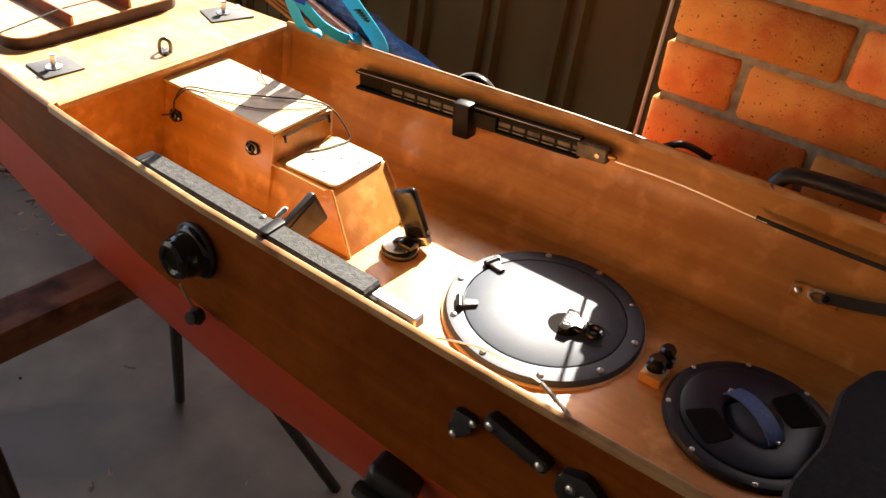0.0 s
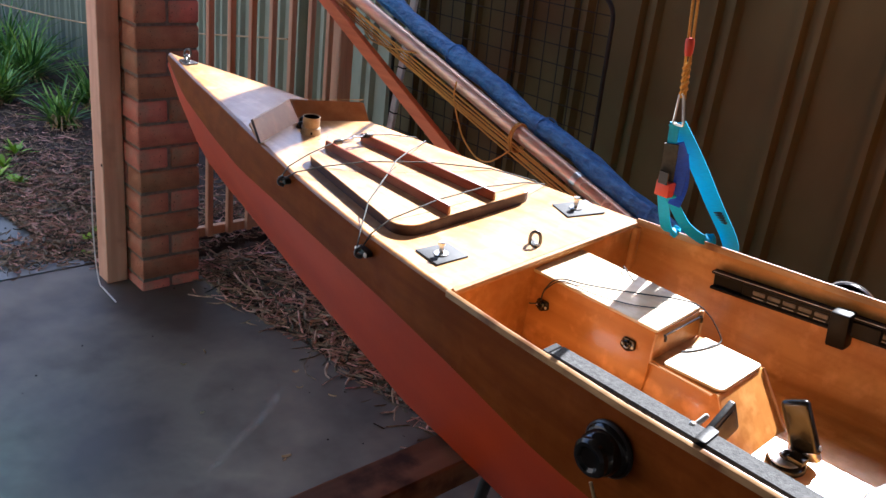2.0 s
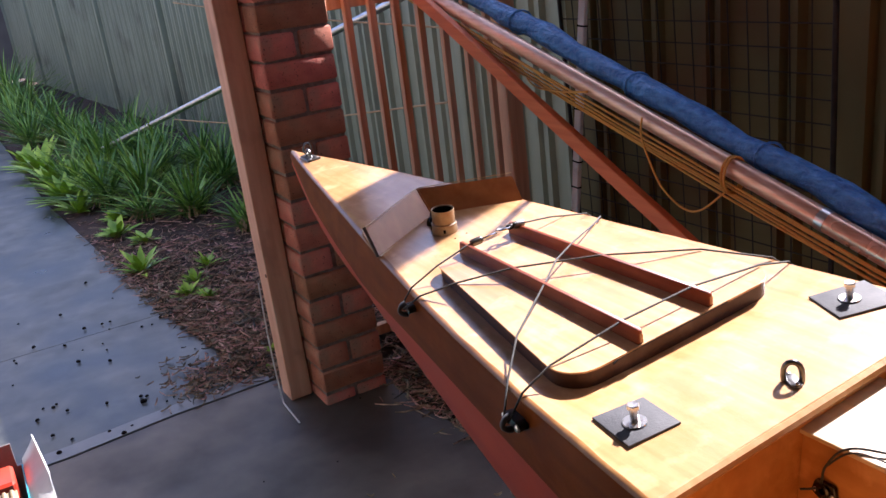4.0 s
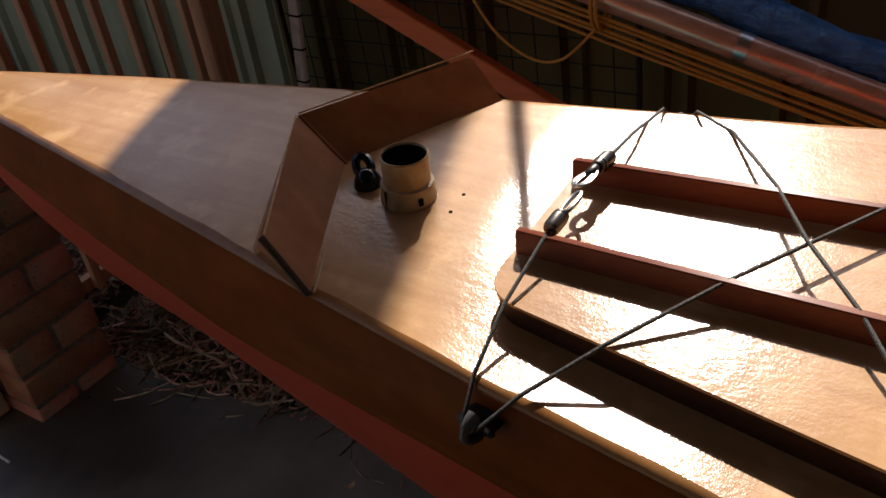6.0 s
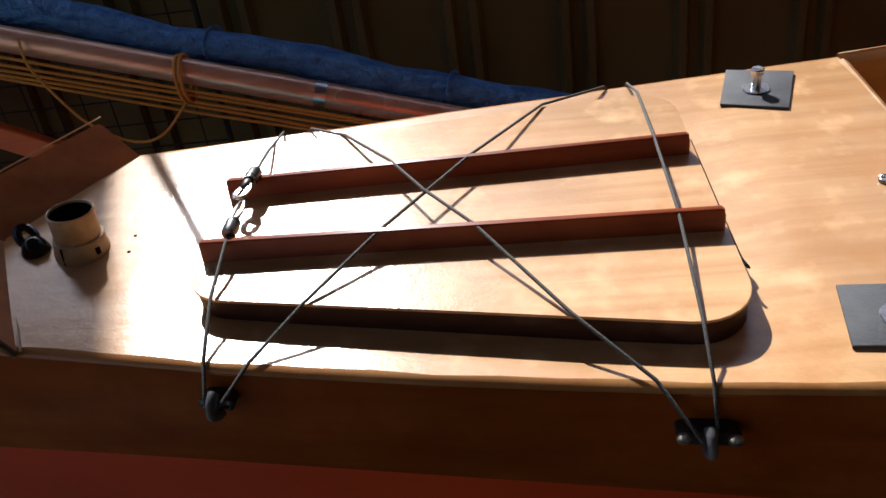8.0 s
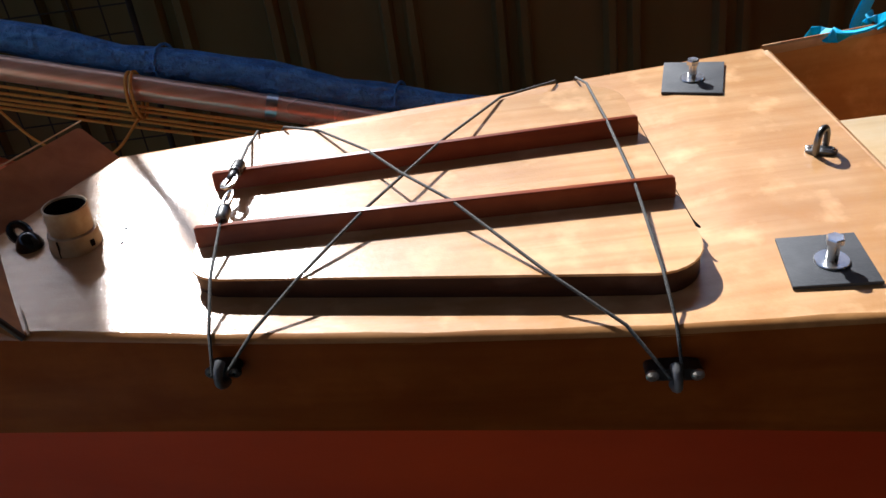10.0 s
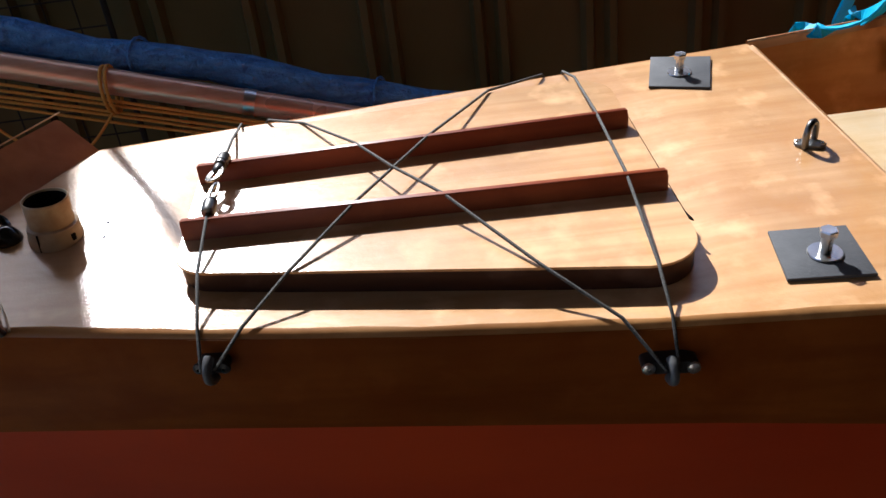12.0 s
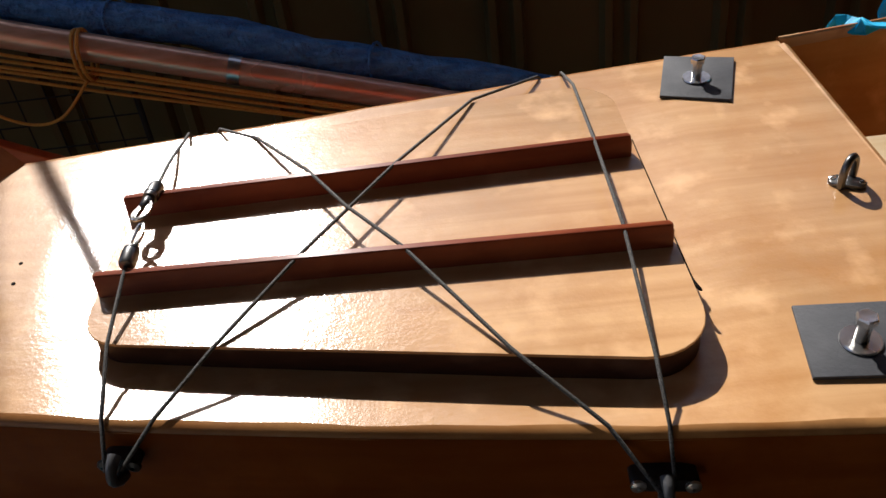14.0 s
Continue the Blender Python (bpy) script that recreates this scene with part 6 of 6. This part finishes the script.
strap([(1.376, 0.104, 1.120), (1.366, 0.150, 1.055), (1.345, 0.215, 1.024), (1.332, 0.242, 1.018), (1.330, 0.252, 0.99)], 0.0085, CYAN, "webbing", "cyan strap tail over the gunwale")
strap([(1.387, 0.108, 1.118), (1.388, 0.17, 1.06), (1.394, 0.225, 1.028), (1.394, 0.248, 1.026), (1.394, 0.262, 0.98)], 0.0080, CYAN, "webbing", "narrow cyan strap tail")
strap([(1.386, 0.112, 1.185), (1.3885, 0.114, 1.155), (1.3885, 0.112, 1.122)], 0.0125, ROYAL, "webbing", "royal blue webbing folded behind the buckle")
strap([AP + Vector((0.004, 0.006, -0.03)), (1.391, 0.116, 1.17), (1.395, 0.12, 1.135), (1.394, 0.112, 1.105)], 0.0095, ROYAL, "webbing", "royal blue webbing bundle")
kar = thing("karabiner", "silver snap karabiner joining rope and sling", "karabiner")


def hung(x, y, z):
    """A place on the hoist line, which leans a little towards the bow."""
    return (1.378 + x - 0.105 * (z - 0.010), 0.097 + y, 1.240 + z)


kp = [hung(x, 0, 0.010 + z) for x, z in rounded([(-0.0085, -0.022), (0.0085, -0.022), (0.0035, 0.022), (-0.0035, 0.022)], 0.003, 4)]
part("karabiner", tube(bmesh.new(), kp, 0.0019, 8, True), GALV, kar)
part("gate", tube(bmesh.new(), [hung(0.0082, 0, -0.006), hung(0.0042, 0, 0.028)], 0.0024, 8), GALV, kar)
rope([hung(0, 0, 0.030), hung(-0.001, 0, 0.06), hung(-0.001, 0, 0.35), hung(-0.002, 0, ROOF + 0.002 - 1.240)], 0.0021, "yellow hoist rope hanging from the roof")
rope([hung(0.004, 0.002, 0.030), hung(0.005, 0.002, 0.06), hung(0.007, 0.002, 0.35), hung(0.010, 0.002, ROOF + 0.002 - 1.240)], 0.0021, "yellow hoist rope hanging from the roof")
for k in range(5):
    rope([hung(0.002 + 0.0042 * math.cos(a), 0.001 + 0.004 * math.sin(a), 0.037 + 0.009 * k + 0.005 * math.cos(a)) for a in [6.283 * j / 8 for j in range(9)]], 0.0022, "turns of the yellow rope knot")
part("rope_sleeve", tube(bmesh.new(), [hung(0.002, 0.001, z) for z in (0.086, 0.091, 0.106, 0.111)], [0.0045, 0.0062, 0.0068, 0.0055], 10), ORANGERED, kar, "red plastic sleeve")

# rope down the orange pier's edge
rope([(1.860, 0.357, ROOF), (1.859, 0.356, 1.6), (1.859, 0.355, 1.25), (1.858, 0.354, 0.9), (1.858, 0.354, 0.01)], 0.0028, "twisted cord hanging down the pier corner", LATHE, "cord")


# unseen cord from the roof's edge, set sunward of its shadow on deck
cord_line = [LEANING @ Vector(p) + sun_dir * 1.3 for p in ((0.716, -0.034, 1.012), (0.683, 0.025, 1.014), (0.648, 0.085, 1.016), (0.60, 0.168, 1.016), (0.52, 0.30, 1.05))]
cord_line += [Vector((0.17, 1.27, 2.12)), Vector((0.15, 1.30, ROOF + 0.002))]
rope(cord_line, 0.0075, "unseen dark cord added to cast its shadow across the deck", BLKCORD, "cord")


# ---- plants ----
def strappy(x, y, n, L, seed, label, mat=LEAF, dry=True):
    """A clump of long arching leaves rising from one crown."""
    r = random.Random(seed)
    root = thing("strap_leaf_plant", label, "plant", group="strap-leaf plants in the bed")
    z0 = bed_height(x, y)
    bm = bmesh.new()
    for _ in range(int(n * 1.25)):
        a, ln, w = r.uniform(0, 6.283), L * r.uniform(0.55, 1.15), r.uniform(0.004, 0.0095)
        rise = r.uniform(0.35, 0.98)
        ox, oy = r.gauss(0, 0.03), r.gauss(0, 0.03)
        c, s = math.cos(a), math.sin(a)
        prev = None
        for k in range(7):
            t = k / 6
            rad = ln * (0.10 + (1 - rise) * 0.9) * t + ln * 0.18 * t * t
            zz = ln * rise * (t - 0.42 * t * t * (1.3 - rise))
            hw = w * (0.6 + 0.8 * t) * (1 - t ** 3) + 0.0006
            p = Vector((x + ox + c * rad, y + oy + s * rad, z0 + zz))
            cur = [bm.verts.new(p + Vector((-s * hw, c * hw, 0.002))), bm.verts.new(p - Vector((0, 0, hw * 0.4))), bm.verts.new(p + Vector((s * hw, -c * hw, 0.002)))]
            if prev:
                bm.faces.new((prev[0], prev[1], cur[1], cur[0]))
                bm.faces.new((prev[1], prev[2], cur[2], cur[1]))
            prev = cur
    part("leaves", bm, mat, root, angle=80)
    if dry:
        bm = bmesh.new()
        for _ in range(26):
            a, ln = r.uniform(0, 6.283), r.uniform(0.05, 0.13)
            c, s = math.cos(a), math.sin(a)
            tube(bm, [(x, y, z0 + 0.06), (x + c * ln * 0.5, y + s * ln * 0.5, z0 + 0.07), (x + c * ln, y + s * ln, z0 + 0.005)], 0.004, 4)
        part("dry_base", bm, STRAW, root, "dry straw-coloured leaf base")
    return root


def weed(x, y, n, L, seed, label, mat=LIME, wide=0.03):
    """A low rosette of broad soft leaves."""
    r = random.Random(seed)
    root = thing("weed", label, "weed", group="low weeds in the bed")
    z0 = bed_height(x, y)
    bm = bmesh.new()
    for _ in range(n):
        a, ln = r.uniform(0, 6.283), L * r.uniform(0.5, 1.1)
        c, s = math.cos(a), math.sin(a)
        rise = r.uniform(0.25, 0.95)
        prev = None
        for k in range(6):
            t = k / 5
            hw = wide * ln / L * math.sin(math.pi * (0.08 + 0.9 * t)) ** 1.3 * r.uniform(0.8, 1.2)
            p = Vector((x + c * ln * t * (1.05 - rise * 0.7), y + s * ln * t * (1.05 - rise * 0.7), z0 + ln * rise * t * (1 - 0.3 * t)))
            cur = [bm.verts.new(p + Vector((-s * hw, c * hw, hw * 0.35))), bm.verts.new(p), bm.verts.new(p + Vector((s * hw, -c * hw, hw * 0.35)))]
            if prev:
                bm.faces.new((prev[0], prev[1], cur[1], cur[0]))
                bm.faces.new((prev[1], prev[2], cur[2], cur[1]))
            prev = cur
    part("leaves", bm, mat, root, angle=80)
    return root


for i, (x, y, n, L) in enumerate(((-3.58, 0.48, 110, 0.46), (-3.3, 0.98, 90, 0.44), (-4.3, 0.35, 120, 0.62), (-4.9, 0.62, 120, 0.62), (-5.5, 0.30, 120, 0.62), (-4.1, 0.84, 110, 0.55), (-6.3, 0.3, 110, 0.62), (-7.3, 0.25, 110, 0.62), (-6.0, 0.6, 110, 0.6), (-2.6, 1.02, 80, 0.36), (-8.5, 0.2, 100, 0.7), (-9.6, 0.1, 100, 0.9), (-10.8, 0.0, 100, 0.9), (-12.2, 0.1, 100, 1.0), (-7.8, -0.05, 90, 0.6), (-9.0, -0.1, 90, 0.7), (-5.2, 0.02, 90, 0.5), (-4.5, 0.10, 110, 0.56), (-3.85, 0.25, 70, 0.42), (-4.6, 0.85, 110, 0.6), (-5.6, 0.62, 110, 0.6), (-2.95, 0.66, 60, 0.34))):
    strappy(x, y, n, L, 20 + i, "green strap-leaf plant with arching leaves and dry base")
for i, (x, y, n, L, w) in enumerate(((-2.79, -0.01, 34, 0.23, 0.018), (-2.23, 0.10, 70, 0.12, 0.011), (-2.36, 0.17, 60, 0.11, 0.010), (-2.10, 0.16, 40, 0.10, 0.010), (-2.55, 0.28, 40, 0.14, 0.009), (-3.3, 0.12, 22, 0.16, 0.02), (-3.6, 0.02, 30, 0.2, 0.026), (-4.5, -0.08, 50, 0.26, 0.022), (-4.9, -0.10, 70, 0.36, 0.024), (-5.5, -0.12, 70, 0.42, 0.026), (-5.2, 0.1, 70, 0.42, 0.026), (-6.2, -0.12, 70, 0.45, 0.03), (-4.0, 0.08, 26, 0.16, 0.025), (-1.30, 0.2, 14, 0.07, 0.012), (-1.36, 0.26, 14, 0.08, 0.012), (-1.2, 0.13, 8, 0.05, 0.01), (-6.8, -0.2, 36, 0.3, 0.035))):
    weed(x, y, n, L, 50 + i, "low lime-green weed with soft leaves on mulch", wide=w)

# ---- open carton on the slab ----
carton = thing("carton", "open printed cardboard carton with white flap and teal side", "carton")
cx0, cx1, cy0, cy1, cz1 = -0.30, 0.36, -1.06, -0.705, 0.420
for nm, lo, hi, mt, lb in (("side", (cx0, cy1 - 0.004, 0.002), (cx1, cy1, cz1), TEAL, "teal printed side"), ("side", (cx0, cy0, 0.002), (cx1, cy0 + 0.004, cz1), TEAL, ""), ("side", (cx1 - 0.004, cy0 + 0.004, 0.002), (cx1, cy1 - 0.004, cz1), CARD, "white printed end"), ("side", (cx0, cy0 + 0.004, 0.002), (cx0 + 0.004, cy1 - 0.004, cz1), GREYCARD, ""), ("base", (cx0, cy0, 0.0), (cx1, cy1, 0.004), GREYCARD, "")):
    part(nm, box(lo, hi, 0.0012, 1), mt, carton, lb, smooth=False)
bm = bmesh.new()
rows = []
for k in range(13):
    u = k / 12
    x = -0.325 + 0.53 * u
    lift = 0.058 * (1 - 1.9 * max(0, u - 0.35) ** 1.3) - 0.01 * math.sin(u * 9)
    rows.append([bm.verts.new((x + 0.01 * v, cy1 + 0.046 * math.sin(v * 1.9) * (0.75 + 0.35 * math.sin(3.14 * u)), cz1 + lift * math.sin(v * 1.4) - 0.05 * v * v * u)) for v in (0, 0.2, 0.4, 0.6, 0.8, 1.0)])
for a, b in zip(rows[:-1], rows[1:]):
    for k in range(5):
        bm.faces.new((a[k], a[k + 1], b[k + 1], b[k]))
fl = part("flap", bm, CARD, carton, "curled white card flap")
sol = fl.modifiers.new("thick", "SOLIDIFY")
sol.thickness = 0.002
part("flap", box((cx0 + 0.002, cy0 + 0.01, cz1), (cx0 + 0.006, cy1 - 0.012, cz1 + 0.062), 0.001, 1, Matrix.Translation((0, 0, 0))), GREYCARD, carton, "grey inside of a standing flap", smooth=False)
tilt = Matrix.Translation((-0.02, 0, 0.405)) @ pose(0, 0, 0, 0, 14, 0)
ins = part("insert", box((-0.14, cy0 + 0.02, -0.004), (0.15, cy1 - 0.02, 0.0), 0.001, 1, tilt), CORRUG, carton, "brown corrugated insert", smooth=False)
for k in range(20):
    y = cy0 + 0.03 + 0.0155 * k
    part("flute", tube(bmesh.new(), [tilt @ Vector((-0.14, y, 0.001)), tilt @ Vector((0.15, y, 0.001))], 0.004, 6), CORRUG, ins)
part("red_packet", box((-0.27, cy0 + 0.04, 0.33), (-0.18, cy1 - 0.02, 0.445), 0.006, 1), ORANGERED, carton, "red packet inside", smooth=False)


# ---- piers and roof (last of the large structure) ----
pier = thing("brick_pier", "square red brick pier with grey mortar on the slab", "brick pier", kind="structure")
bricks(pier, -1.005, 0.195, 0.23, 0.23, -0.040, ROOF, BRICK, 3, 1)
pier2 = thing("brick_pier", "orange brick pier beside the cockpit with bounce light in its colour", "brick pier", kind="structure")
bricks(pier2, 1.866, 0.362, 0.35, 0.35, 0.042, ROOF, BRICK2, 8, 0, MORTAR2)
# Unseen plain block, added only to cast the shade band over the foredeck.
shade_block = thing("brick_pier", "unseen block added behind the fence to shade the deck", "brick pier", kind="structure")
part("mortar", box((-0.252, 1.66, 0), (-0.010, 1.9, 3.1)), MORTAR, shade_block, smooth=False)
# Assumed roof, out of view; it holds back sky light from above.
tagged(part("ceiling", box((-1.15, -3.6, ROOF), (6.5, 1.36, ROOF + 0.1)), ROOFMAT, smooth=False), "unseen dark carport roof lining, assumed overhead to limit sky light", "roof", kind="structure")
# Unseen walls, added to keep stray sun and sky light off slab and deck.
tagged(part("wall_north", box((-4.6, 2.1, 0), (-0.42, 2.3, 2.66)), WALLMAT, smooth=False), "unseen wall added behind the fence to block sun and sky", "wall", kind="structure")
tagged(part("wall_north", box((0.5, 2.1, 0), (6.65, 2.3, 2.5)), WALLMAT, smooth=False), "unseen wall added behind the fence to block sun and sky", "wall", kind="structure")
tagged(part("wall_west", box((-16.0, -3.75, 0), (-1.15, -3.6, 3.2)), WALLMAT, smooth=False), "plain rendered house wall along the garden path", "wall", kind="structure")
tagged(part("wall_west", box((-16.2, -3.75, 0), (-16.0, 2.2, 3.4)), WALLMAT, smooth=False), "plain rendered wall closing the garden", "wall", kind="structure")
# Unseen walls, added as pale reflectors on the south and east.
tagged(part("wall_south", box((-1.15, -3.75, 0), (6.5, -3.6, 3.2)), BOUNCEWALL, smooth=False), "unseen pale wall added behind the carport to bounce light", "wall", kind="structure")
tagged(part("wall_east", box((6.5, -3.75, 0), (6.65, 1.6, 3.2)), BOUNCEWALL, smooth=False), "unseen pale wall added to close the carport and bounce light", "wall", kind="structure")
